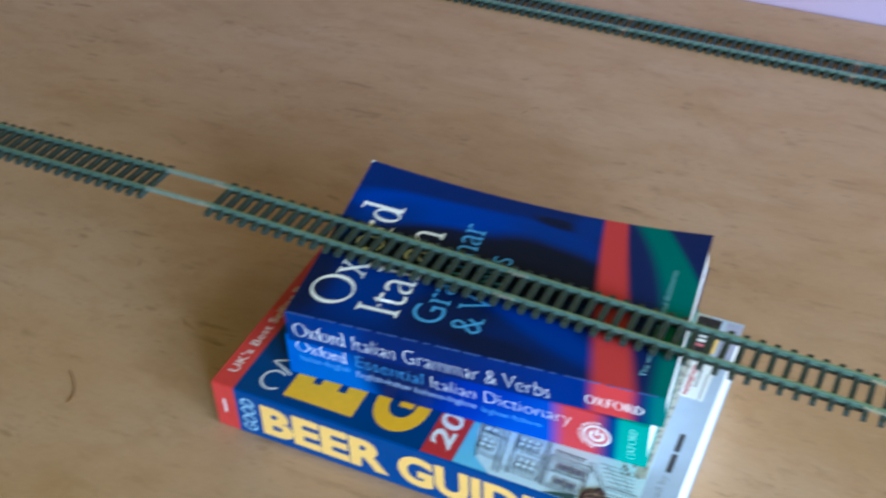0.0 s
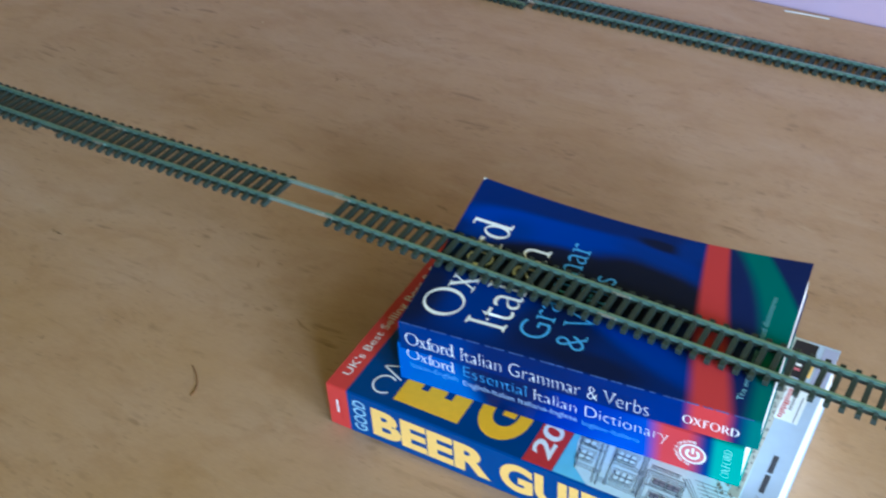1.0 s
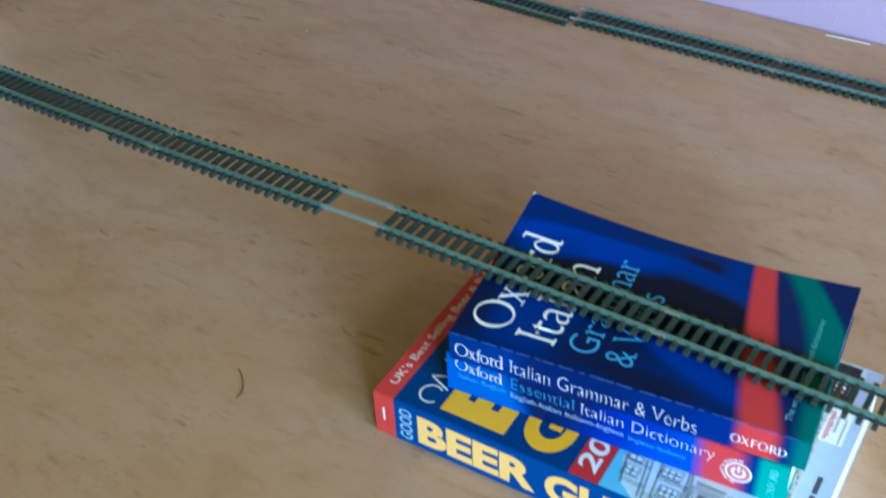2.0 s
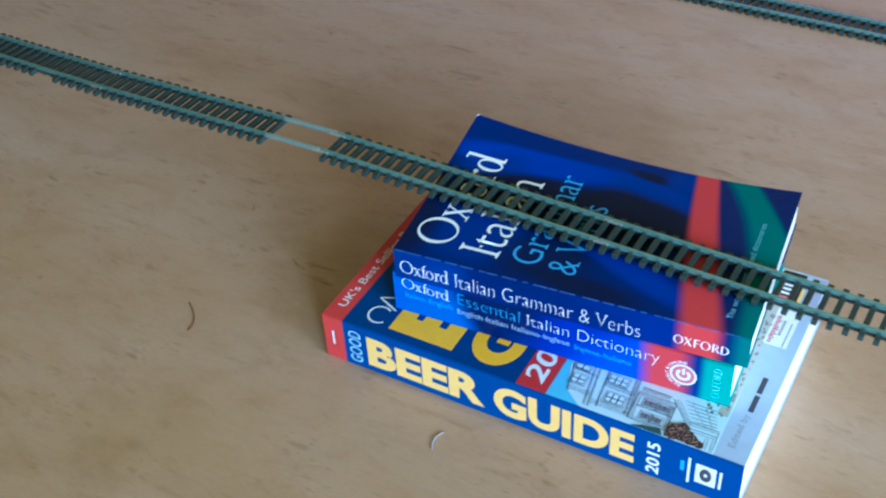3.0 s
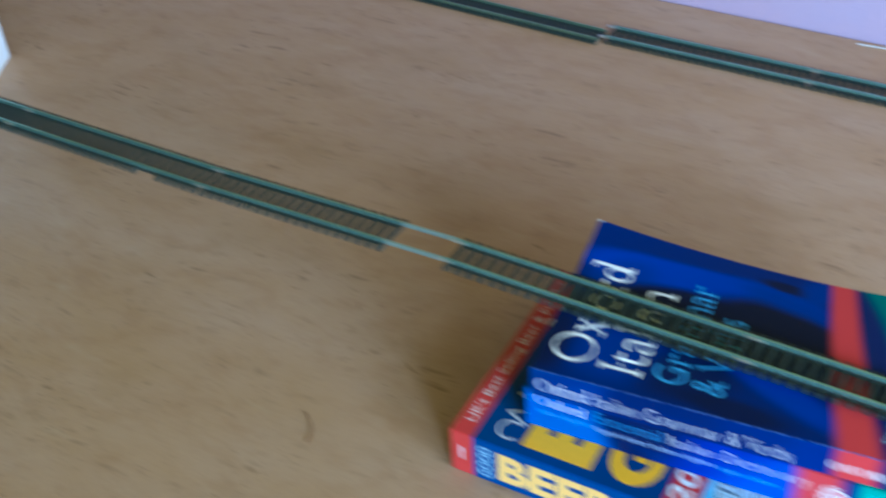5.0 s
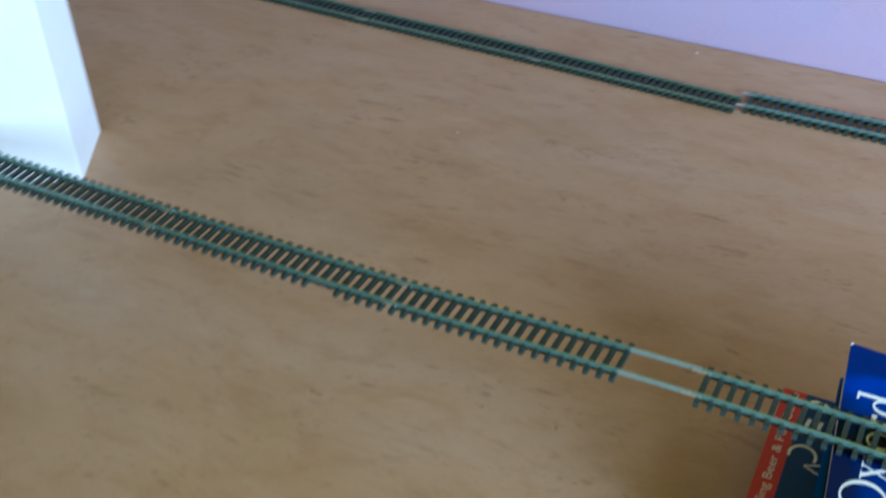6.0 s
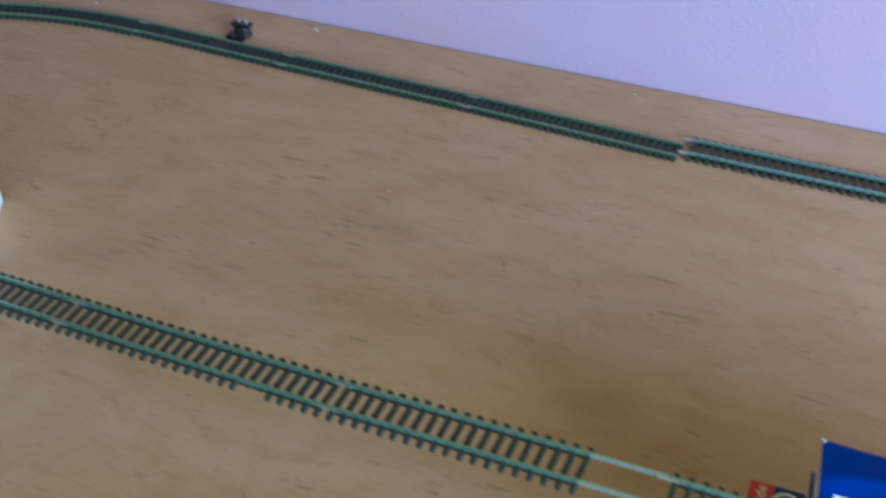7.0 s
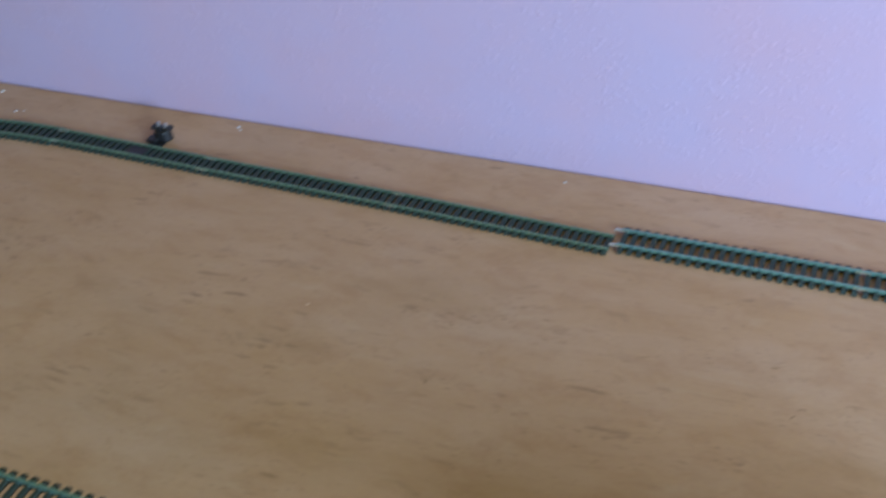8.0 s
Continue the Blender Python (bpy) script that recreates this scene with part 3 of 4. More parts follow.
# ---- power clip beside the far track ----
clip = thing("power_clip", "small black plastic power clip pushed against the track", "track clip", pose(-0.545, 0.4745, 0.0002, 0, 0, -3))
body = bmesh.new()
bmesh.ops.create_cone(body, segments=10, radius1=0.0088, radius2=0.0078, depth=0.0095, cap_ends=True, matrix=Matrix.Translation((0, 0, 0.00475)) @ Matrix.Diagonal((1.0, 0.82, 1, 1)))
bmesh.ops.bevel(body, geom=list(body.edges), offset=0.0011, segments=2, profile=0.5, affect="EDGES")
part("body", body, BLACK, clip)
part("tongue", boxed(-0.006, 0.006, -0.0290, -0.006, 0.0, 0.0012, bevel=0.0003), BLACK, clip)
part("contact_plate", boxed(-0.016, 0.000, -0.0330, -0.0215, 0.0026, 0.0036, bevel=0.0004), BLACK, clip, "flat black plate between the rails")
part("foot", boxed(-0.0100, -0.001, -0.0120, -0.003, 0.0, 0.0045, bevel=0.0010), BLACK, clip)
for k in range(3):
    part("ridge", boxed(-0.0092 + k * 0.0066, -0.0042 + k * 0.0066, -0.004, 0.005, 0.0088, 0.0122, bevel=0.0013), BLACK, clip)
for k in (-1, 1):
    bm = bmesh.new()
    bmesh.ops.create_cone(bm, segments=14, radius1=0.0016, radius2=0.0013, depth=0.004, cap_ends=True, matrix=Matrix.Translation((k * 0.0035, 0.001, 0.0128)))
    part("screw", bm, STEEL, clip, "bright metal screw tip")

# ---- white carton beyond the raised track ----
carton = thing("white_carton", "tall plain white card box standing on the plywood", "box", pose(-0.592, 0.2060, 0.0, 0, 0, -62.5))
part("body", boxed(0.0, 0.0655, -0.10, 0.0, 0.0, 0.17, bevel=0.0008), WHITE_CARD, carton)
part("lid", boxed(-0.0008, 0.0663, -0.1008, 0.0008, 0.17, 0.173, bevel=0.0006), WHITE_CARD, carton)

# ---- books ----
def add_serifs(me):
    """Small feet and flags on the ends of upright strokes."""
    bm = bmesh.new()
    bm.from_mesh(me)
    bmesh.ops.remove_doubles(bm, verts=bm.verts, dist=1e-5)
    ends = []
    for ed in bm.edges:
        a, b = ed.verts
        if len(ed.link_faces) == 1 and abs(a.co.y - b.co.y) < 1e-4 and 0.04 < abs(a.co.x - b.co.x) < 0.13:
            inner = sum((v.co.y for v in ed.link_faces[0].verts)) / len(ed.link_faces[0].verts)
            foot = inner > a.co.y
            if foot and abs(a.co.y) > 0.02 or not foot and a.co.y < 0.35:
                continue
            ends.append((min(a.co.x, b.co.x), max(a.co.x, b.co.x), a.co.y, 1 if foot else -1))
    for x0, x1, y, s in ends:
        d, h = 0.060, 0.034
        for p, q in ((x0, x0 - d), (x1, x1 + d)):
            if s < 0 and q > p and y < 0.64:
                continue
            bm.faces.new([bm.verts.new(c) for c in ((p, y, 0), (q, y, 0), (q, y + s * h * 0.7, 0), (p, y + s * h * 1.6, 0))])
    bmesh.ops.recalc_face_normals(bm, faces=bm.faces)
    bm.to_mesh(me)
    bm.free()


def lettering(name, text, mat, parent, origin, right, up, width, height, bold=0.0, shape=None, label="", lean=0.0, serif=False):
    """Raised lettering: its box starts at origin and runs width along right and height along up."""
    cu = bpy.data.curves.new(name, "FONT")
    cu.body, cu.offset, cu.resolution_u, cu.shear = text, bold, 6, lean
    tmp = bpy.data.objects.new(name, cu)
    scene.collection.objects.link(tmp)
    me = bpy.data.meshes.new_from_object(tmp.evaluated_get(bpy.context.evaluated_depsgraph_get()))
    bpy.data.objects.remove(tmp)
    me.name = name
    if serif:
        add_serifs(me)
    xs, ys = [v.co.x for v in me.vertices], [v.co.y for v in me.vertices]
    x0, y0, w, h = min(xs), min(ys), max(xs) - min(xs), max(ys) - min(ys)
    o, r, u = Vector(origin), Vector(right), Vector(up)
    for v in me.vertices:
        p = o + r * ((v.co.x - x0) / w * width) + u * ((v.co.y - y0) / h * height)
        v.co = shape(p) if shape else p
    me.materials.clear()
    me.materials.append(mat)
    ob = new(name, me)
    ob.parent = parent
    return tagged(ob, label) if label else ob


def patch(name, mat, parent, pts, thick, shape=None, label=""):
    """A printed area: a closed outline, lifted a hair above the cover."""
    bm = bmesh.new()
    f = bm.faces.new([bm.verts.new(p) for p in pts])
    f.normal_update()
    up = Vector(thick)
    if f.normal.dot(up) < 0:
        f.normal_flip()
    for v in bm.verts:
        v.co += up
        if shape:
            v.co = shape(v.co)
    return part(name, bm, mat, parent, label)


def rect(x0, x1, y0, y1, z):
    return [(x0, y0, z), (x1, y0, z), (x1, y1, z), (x0, y1, z)]


def ring(bm, c, r, u, R0, R1, seg=28, a0=0.0, a1=2 * math.pi):
    c, r, u = Vector(c), Vector(r), Vector(u)
    n = seg + 1
    A = [bm.verts.new(c + (r * math.cos(t) + u * math.sin(t)) * R0) for t in (a0 + (a1 - a0) * i / seg for i in range(n))]
    B = [bm.verts.new(c + (r * math.cos(t) + u * math.sin(t)) * R1) for t in (a0 + (a1 - a0) * i / seg for i in range(n))]
    for i in range(seg):
        bm.faces.new((A[i], A[i + 1], B[i + 1], B[i]))


def block(x0, x1, y0, y1, z0, z1, fn, nx=12, ny=8, nz=2, soft=0.0):
    """A bendable slab: a grid box whose points go through fn."""
    bm = bmesh.new()
    at = {}

    def v(i, j, k):
        if (i, j, k) not in at:
            at[i, j, k] = bm.verts.new(fn(Vector((x0 + (x1 - x0) * i / nx, y0 + (y1 - y0) * j / ny, z0 + (z1 - z0) * k / nz))))
        return at[i, j, k]

    for i in range(nx):
        for j in range(ny):
            for k in (0, nz):
                bm.faces.new((v(i, j, k), v(i + 1, j, k), v(i + 1, j + 1, k), v(i, j + 1, k)))
        for k in range(nz):
            for j in (0, ny):
                bm.faces.new((v(i, j, k), v(i + 1, j, k), v(i + 1, j, k + 1), v(i, j, k + 1)))
    for j in range(ny):
        for k in range(nz):
            for i in (0, nx):
                bm.faces.new((v(i, j, k), v(i, j + 1, k), v(i, j + 1, k + 1), v(i, j, k + 1)))
    bmesh.ops.recalc_face_normals(bm, faces=bm.faces)
    return bm


def paperback(name, label, m, L, D, T, mat, fn, cover=0.0006):
    """Two covers, a spine and the leaves between them; x along the spine, y towards the fore edge."""
    b = thing(name, label, "book", m, "stack of books")
    front = part("front_cover", block(0, L, 0.0006, D, T - cover, T, fn, 14, 10, 1), mat, b)
    part("back_cover", block(0, L, 0.0006, D, 0.0, cover, fn, 14, 10, 1), mat, b)
    bm = block(0, L, 0.0, 0.0006, 0.0, T, fn, 14, 1, 6)
    folds = [ed for ed in bm.edges if all(v.co.y < 1e-6 for v in ed.verts) and abs(ed.verts[0].co.z - ed.verts[1].co.z) < 1e-6 and (ed.verts[0].co.z < 1e-6 or ed.verts[0].co.z > T - 1e-6)]
    bmesh.ops.bevel(bm, geom=folds, offset=0.0005, segments=2, affect="EDGES")
    back = part("spine", bm, mat, b)
    part("page_block", block(0.0008, L - 0.0008, 0.0006, D - 0.0012, cover, T - cover, fn, 14, 10, 4), PAGES, b, "white page edges")
    return b, front, back


UX, UY, UZ, DOWN = (1, 0, 0), (0, 1, 0), (0, 0, 1), (-1, 0, 0)

# beer guide at the bottom
BL, BD, BT = 0.2299, 0.1402, 0.0305


def flat(p):
    return p


guide, guide_front, guide_spine = paperback("beer_guide", "thick blue paperback beer guide with red band on the plywood", pose(-0.0377, -0.0177, 0.0003, 0, 0, 0.77), BL, BD, BT, GUIDE, flat)
e = 0.00008     # ink layers
S = lambda x, z: (x, -e, z)
lettering("title_lettering", "BEER", CREAM_INK, guide_spine, S(0.0270, 0.0047), UX, UZ, 0.0697, 0.0206, 0.045, label="cream-yellow spine title")
lettering("title_lettering", "GUIDE", CREAM_INK, guide_spine, S(0.1020, 0.0047), UX, UZ, 0.0755, 0.0206, 0.045, label="cream-yellow spine title")
lettering("word_lettering", "GOOD", SOFT_INK, guide_spine, S(0.0235, 0.0035), UZ, DOWN, 0.0225, 0.0078, 0.012)
lettering("year_lettering", "2015", WHITE_INK, guide_spine, S(0.1904, 0.0030), UZ, DOWN, 0.0218, 0.0066, 0.02)
patch("imprint_bar", WHITE_INK, guide_spine, [(0.2042, -e, 0.006), (0.2054, -e, 0.006), (0.2054, -e, 0.0235), (0.2042, -e, 0.0235)], (0, 0, 0))
patch("imprint_bar", SKY_INK, guide_spine, [(0.2005, -e, 0.013), (0.2025, -e, 0.013), (0.2025, -e, 0.020), (0.2005, -e, 0.020)], (0, 0, 0))
patch("imprint_panel", WHITE_INK, guide_spine, [(0.2080, -e, 0.0085), (0.2180, -e, 0.0085), (0.2180, -e, 0.0215), (0.2080, -e, 0.0215)], (0, 0, 0))
bm = bmesh.new()
ring(bm, (0.213, -2 * e, 0.015), (0.8, 0, 0), (0, 0, 1.25), 0.0010, 0.0036)
part("imprint_mark", bm, DARK_INK, guide_spine)
patch("imprint_bar", WHITE_INK, guide_spine, [(0.2195, -e, 0.009), (0.2207, -e, 0.009), (0.2207, -e, 0.021), (0.2195, -e, 0.021)], (0, 0, 0))
patch("red_spine_bar", WHITE_INK, guide_spine, [(0.0052, -e, 0.011), (0.0064, -e, 0.011), (0.0064, -e, 0.0205), (0.0052, -e, 0.0205)], (0, 0, 0))
patch("red_spine_bar", RED_INK, guide_spine, [(0.0076, -e, 0.007), (0.0082, -e, 0.007), (0.0082, -e, 0.0225), (0.0076, -e, 0.0225)], (0, 0, 0))
ZT = BT + e
P = lambda x, y: (x, y, ZT)
lettering("slogan_lettering", "UK's Best Selling Beer & Pub Guide", WHITE_INK, guide_front, P(0.0100, 0.0100), UY, DOWN, 0.1285, 0.0064, -0.002)
lettering("cover_lettering", "E", YELLOW_INK, guide_front, P(0.0750, 0.0062), UY, DOWN, 0.0290, 0.0375, 0.06, label="large yellow cover letter")
lettering("cover_lettering", "G", YELLOW_INK, guide_front, P(0.1083, 0.0058), UY, DOWN, 0.0300, 0.0275, 0.06, label="large yellow cover letter")


# campaign mark at the head of the cover: open rings and thin slanted strokes
def slat(bm, p, q, w, z):
    """A flat bar from p to q."""
    p, q = Vector((*p, z)), Vector((*q, z))
    d = (q - p).normalized()
    k = Vector((-d.y, d.x, 0)) * w / 2
    bm.faces.new([bm.verts.new(v) for v in (p - k, q - k, q + k, p + k)])


for x, y, r0, r1, a0, a1 in ((0.0282, 0.0130, 0.0056, 0.0066, 50, 318), (0.0195, 0.0955, 0.0060, 0.0076, -20, 200), (0.0200, 0.1300, 0.0058, 0.0075, 0, 180)):
    bm = bmesh.new()
    ring(bm, (x, y, ZT), UX, UY, r0, r1, 30, radians(a0), radians(a1))
    part("campaign_mark", bm, WHITE_INK, guide_front, "thin white printed mark")
for y, wide in ((0.0192, 0.0108), (0.0330, 0.0108), (0.0475, 0.0105), (0.0840, 0.0105)):
    for a, b in ((0, 1), (2, 1)):
        bm = bmesh.new()
        slat(bm, (0.0345, y + a * wide / 2), (0.0217, y + b * wide / 2), 0.0010, ZT)
        part("campaign_mark", bm, WHITE_INK, guide_front)
for x in (0.0170, 0.0232):
    bm = bmesh.new()
    slat(bm, (x, 0.1165), (x + 0.0008, 0.1225), 0.0022, ZT)
    part("campaign_mark", bm, WHITE_INK, guide_front)
patch("year_panel", RED_INK, guide_front, rect(0.1139, 0.1298, 0.0006, 0.045, ZT), (0, 0, 0), label="red year panel")
lettering("year_lettering", "20", WHITE_INK, guide_front, (0.1262, 0.0055, ZT + e), UY, DOWN, 0.0230, 0.0112, 0.02, lean=0.15)

# line drawing of a stone house, in flat pale inks
patch("house_print", STONE_INK, guide_front, [P(0.1335, 0.0230), P(0.1385, 0.0080), P(0.1480, 0.0006), P(0.2150, 0.0006), P(0.2136, 0.060), P(0.1325, 0.060)], (0, 0, 0), label="pale printed house drawing")
lines = bmesh.new()
SLOPE = 0.09        # the storeys' lines fall away from the front corner


def line(p, q, w=0.00036):
    slat(lines, p, q, w * 0.68, ZT + 3 * e)


def sash(x0, x1, y0, y1, tone, panes):
    """A framed window of several panes."""
    patch("window_print", LINE_INK, guide_front, rect(x0, x1, y0, y1, ZT + 2 * e), (0, 0, 0))
    g, w = 0.00042, (x1 - x0) / panes
    for i in range(panes):
        for a, b in ((y0, (y0 + y1) / 2), ((y0 + y1) / 2, y1)):
            patch("pane_print", tone, guide_front, rect(x0 + i * w + g, x0 + (i + 1) * w - g / 2, a + g, b - g / 2, ZT + 4 * e), (0, 0, 0))
    line((x0 - 0.0010, y0 - 0.0009), (x1 + 0.0010, y0 - 0.0009), 0.00055)
    line((x0 - 0.0008, y1 + 0.0008), (x1 + 0.0008, y1 + 0.0008))
    for x in (x0 - 0.0008, x1 + 0.0008):
        line((x, y0 - 0.0009), (x, y1 + 0.0008))


def courses(x0, x1, y, count, gap, w=0.00032):
    """Parallel mouldings along the wall."""
    for k in range(count):
        line((x0, y + k * gap + SLOPE * (0.170 - x0) * 0.4), (x1, y + k * gap + SLOPE * (0.170 - x1) * 0.4), w)


for x0, x1, y0, y1, tone, panes in ((0.1372, 0.1440, 0.0140, 0.0196, PANE_INK, 2), (0.1360, 0.1430, 0.0235, 0.0300, PANE_INK, 2), (0.1570, 0.1662, 0.0090, 0.0150, PANE_INK, 3), (0.1540, 0.1636, 0.0212, 0.0266, PANE_INK, 3),
                                    (0.1750, 0.1812, 0.0152, 0.0188, GREY_INK, 2), (0.1822, 0.1882, 0.0150, 0.0186, GREY_INK, 2), (0.1764, 0.1812, 0.0070, 0.0104, GREY_INK, 2), (0.1820, 0.1866, 0.0068, 0.0102, GREY_INK, 2)):
    sash(x0, x1, y0, y1, tone, panes)
# corner pilasters and the ends of the wings
for x, lean, y0, y1 in ((0.1385, -0.0058, 0.0075, 0.034), (0.1490, -0.0050, 0.0030, 0.034), (0.1512, -0.0046, 0.0026, 0.034), (0.1550, -0.0034, 0.0040, 0.034), (0.1690, -0.0030, 0.0052, 0.034), (0.1708, -0.0028, 0.0048, 0.030)):
    line((x, y0), (x + lean, y1), 0.0005)
    line((x + 0.0007, y0), (x + lean + 0.0007, y1), 0.00028)
courses(0.1385, 0.1500, 0.0082, 3, 0.0010)
courses(0.1365, 0.1480, 0.0212, 2, 0.0009)
courses(0.1515, 0.1700, 0.0046, 3, 0.0011)
courses(0.1530, 0.1690, 0.0178, 3, 0.0009)
# the projecting bay with its balustrade
for a, w in ((0.0, 0.0006), (0.0010, 0.0003), (0.0018, 0.0003)):
    line((0.1712 + a, 0.0042 + a), (0.1905 - a, 0.0044 + a), w)
    line((0.1706 + a, 0.0222 - a), (0.1896 - a, 0.0220 - a), w)
    line((0.1712 + a, 0.0042 + a), (0.1706 + a, 0.0222 - a), w)
    line((0.1905 - a, 0.0044 + a), (0.1896 - a, 0.0220 - a), w)
line((0.1722, 0.0134), (0.1898, 0.0132), 0.0006)
for k in range(16):
    line((0.1718 + k * 0.0009, 0.0232), (0.1718 + k * 0.0009, 0.0254), 0.0004)
line((0.1712, 0.0257), (0.1862, 0.0255), 0.0005)
# the porch roof, its steps and low wall
for k in range(3):
    line((0.1872 + k * 0.0013, 0.0246 + k * 0.0004), (0.1980 + k * 0.0008, 0.0122 + k * 0.0008), 0.0005 - k * 0.0001)
for k in range(6):
    line((0.1926 + k * 0.0014, 0.0262 - k * 0.0022), (0.2084 + k * 0.0006, 0.0262 - k * 0.0020), 0.0004)
    line((0.1965 + k * 0.0018, 0.0258 - k * 0.0020), (0.1972 + k * 0.0018, 0.0238 - k * 0.0020), 0.0003)
    line((0.2032 + k * 0.0012, 0.0258 - k * 0.0020), (0.2038 + k * 0.0012, 0.0238 - k * 0.0020), 0.0003)
for y, w in ((0.0142, 0.0006), (0.0128, 0.0003), (0.0106, 0.0005), (0.0090, 0.0003)):
    line((0.1990, y), (0.2132, y + 0.0002), w)
for x in (0.1990, 0.2086, 0.2100, 0.2122, 0.2132):
    line((x, 0.0142 if x < 0.2 or x > 0.213 else 0.0082), (x + 0.0006, 0.0106 if x < 0.2 else 0.0008), 0.00036)
for k in range(7):
    line((0.1752 + k * 0.0019, 0.0030 - 0.0001 * k), (0.1760 + k * 0.0019, 0.0040), 0.0003)
tagged(part("line_drawing", lines, LINE_INK, guide_front, "grey-blue printed outlines of the house"), kind="stuff")
# dark bush and hedge at the foot of the drawing
bm = bmesh.new()
rnd = random.Random(5)
for k in range(420):
    cx, cy = 0.2000 + rnd.uniform(-0.0085, 0.0085), rnd.uniform(0.0006, 0.0125)
    if cy < 0.0012 or cy > 0.0122 - abs(cx - 0.1965) * 0.75:
        continue
    r = rnd.uniform(0.0007, 0.0013)
    bm.faces.new([bm.verts.new((cx + r * math.cos(t) * rnd.uniform(0.8, 1.2), cy + r * math.sin(t), ZT + (6 + k * 0.01) * e)) for t in (i * math.pi / 3 for i in range(6))])
tagged(part("bush_print", bm, BROWN_INK, guide_front, "dark brown printed bush"), kind="stuff")
bm = bmesh.new()
for k in range(90):
    cx, cy, r = rnd.uniform(0.1915, 0.2070), 0.001 + rnd.uniform(0, 0.009), 0.00035
    if cy < 0.0115 - abs(cx - 0.1965) * 0.75:
        bm.faces.new([bm.verts.new((cx + r * math.cos(t), cy + r * math.sin(t), ZT + (11 + k * 0.01) * e)) for t in (i * math.pi / 2.5 for i in range(5))])
tagged(part("bush_print", bm, TAN_INK, guide_front), kind="stuff")
patch("hedge_print", GREEN_INK, guide_front, [P(0.1740, 0.0006), P(0.1900, 0.0006), P(0.1880, 0.0045), P(0.1800, 0.0030)], (0, 0, 3 * e))
# foot band with its writing and the two stickers
lettering("foot_lettering", "Edited by", FAINT_INK, guide_front, P(0.2236, 0.0085), UY, DOWN, 0.0225, 0.0046)
for y0, y1, h in ((0.0330, 0.0445, 0.0026), (0.0460, 0.0575, 0.0026)):
    patch("name_bar", DARK_INK, guide_front, rect(0.2232 - h, 0.2232, y0, y1, ZT), (0, 0, 0))
patch("band_edge_print", PALE_TAN_INK, guide_front, rect(0.2085, 0.2137, 0.0250, 0.0800, ZT + e), (0, 0, 0))
patch("yard_print", PALE_TAN_INK, guide_front, rect(0.1700, 0.2137, 0.0605, 0.1399, ZT + 0.5 * e), (0, 0, 0))
# rough stones along the yard wall
bm, rnd = bmesh.new(), random.Random(21)
for k in range(110):
    cx, cy, r = rnd.uniform(0.2015, 0.2132), rnd.uniform(0.024, 0.104), rnd.uniform(0.0005, 0.0014)
    bm.faces.new([bm.verts.new((cx + r * math.cos(t) * rnd.uniform(0.5, 0.9), cy + r * math.sin(t) * rnd.uniform(0.7, 1.4), ZT + (2 + k * 0.008) * e)) for t in (i * math.pi / 3 for i in range(6))])
tagged(part("stone_print", bm, STONY_INK, guide_front, "grey-brown printed rough stones"), kind="stuff")
patch("sticker", WHITE_INK, guide_front, rect(0.2128, 0.2246, 0.0805, 0.1085, ZT + e), (0, 0, 0), label="white printed panel")
rnd = random.Random(11)
y = 0.0820
while y < 0.1020:
    w = rnd.uniform(0.0007, 0.0012)
    patch("sticker_bar", RED_INK, guide_front, rect(0.2138 + rnd.uniform(0, 0.0005), 0.2162 + rnd.choice((0, 0, 0.0008)), y, y + w, ZT + 2 * e), (0, 0, 0))
    y += w + 0.0007
for k in range(7):
    patch("sticker_bar", DARK_INK, guide_front, rect(0.2178, 0.2192, 0.0888 + k * 0.0017, 0.0897 + k * 0.0017, ZT + 2 * e), (0, 0, 0))
patch("sticker_bar", GREY_INK, guide_front, rect(0.2220, 0.2226, 0.0810, 0.0995, ZT + 2 * e), (0, 0, 0))
patch("bottle_label_print", BLACK_INK, guide_front, rect(0.2070, 0.2192, 0.1115, 0.1385, ZT + e), (0, 0, 0), label="black printed panel")
for k in range(4):
    patch("bottle_label_bar", WHITE_INK if k else PINK_INK, guide_front, rect(0.2100, 0.2150, 0.1165 + k * 0.0034, 0.1183 + k * 0.0034, ZT + 2 * e), (0, 0, 0))
for x0, x1, y0, y1, mat in ((0.2166, 0.2174, 0.1160, 0.1270, GREEN_INK), (0.2194, 0.2210, 0.1135, 0.1275, CREAM_INK)):
    patch("bottle_label_bar", mat, guide_front, rect(x0, x1, y0, y1, ZT + 2 * e), (0, 0, 0))
patch("foot_strip_print", LILAC_INK, guide_front, rect(0.2222, 0.2295, 0.1095, 0.1385, ZT + e), (0, 0, 0))

# dictionary in the middle
dict_z = 0.0308
DL, DD, DT = 0.1787, 0.111, 0.0270
dictionary, dictionary_front, dictionary_spine = paperback("dictionary", "bright blue paperback dictionary lying between two other books", pose(-0.0046, 0.0040, dict_z, 0, 0, 4.0), DL, DD, DT, DICTIONARY, flat)
DS = lambda x, z: (x, -e, z)


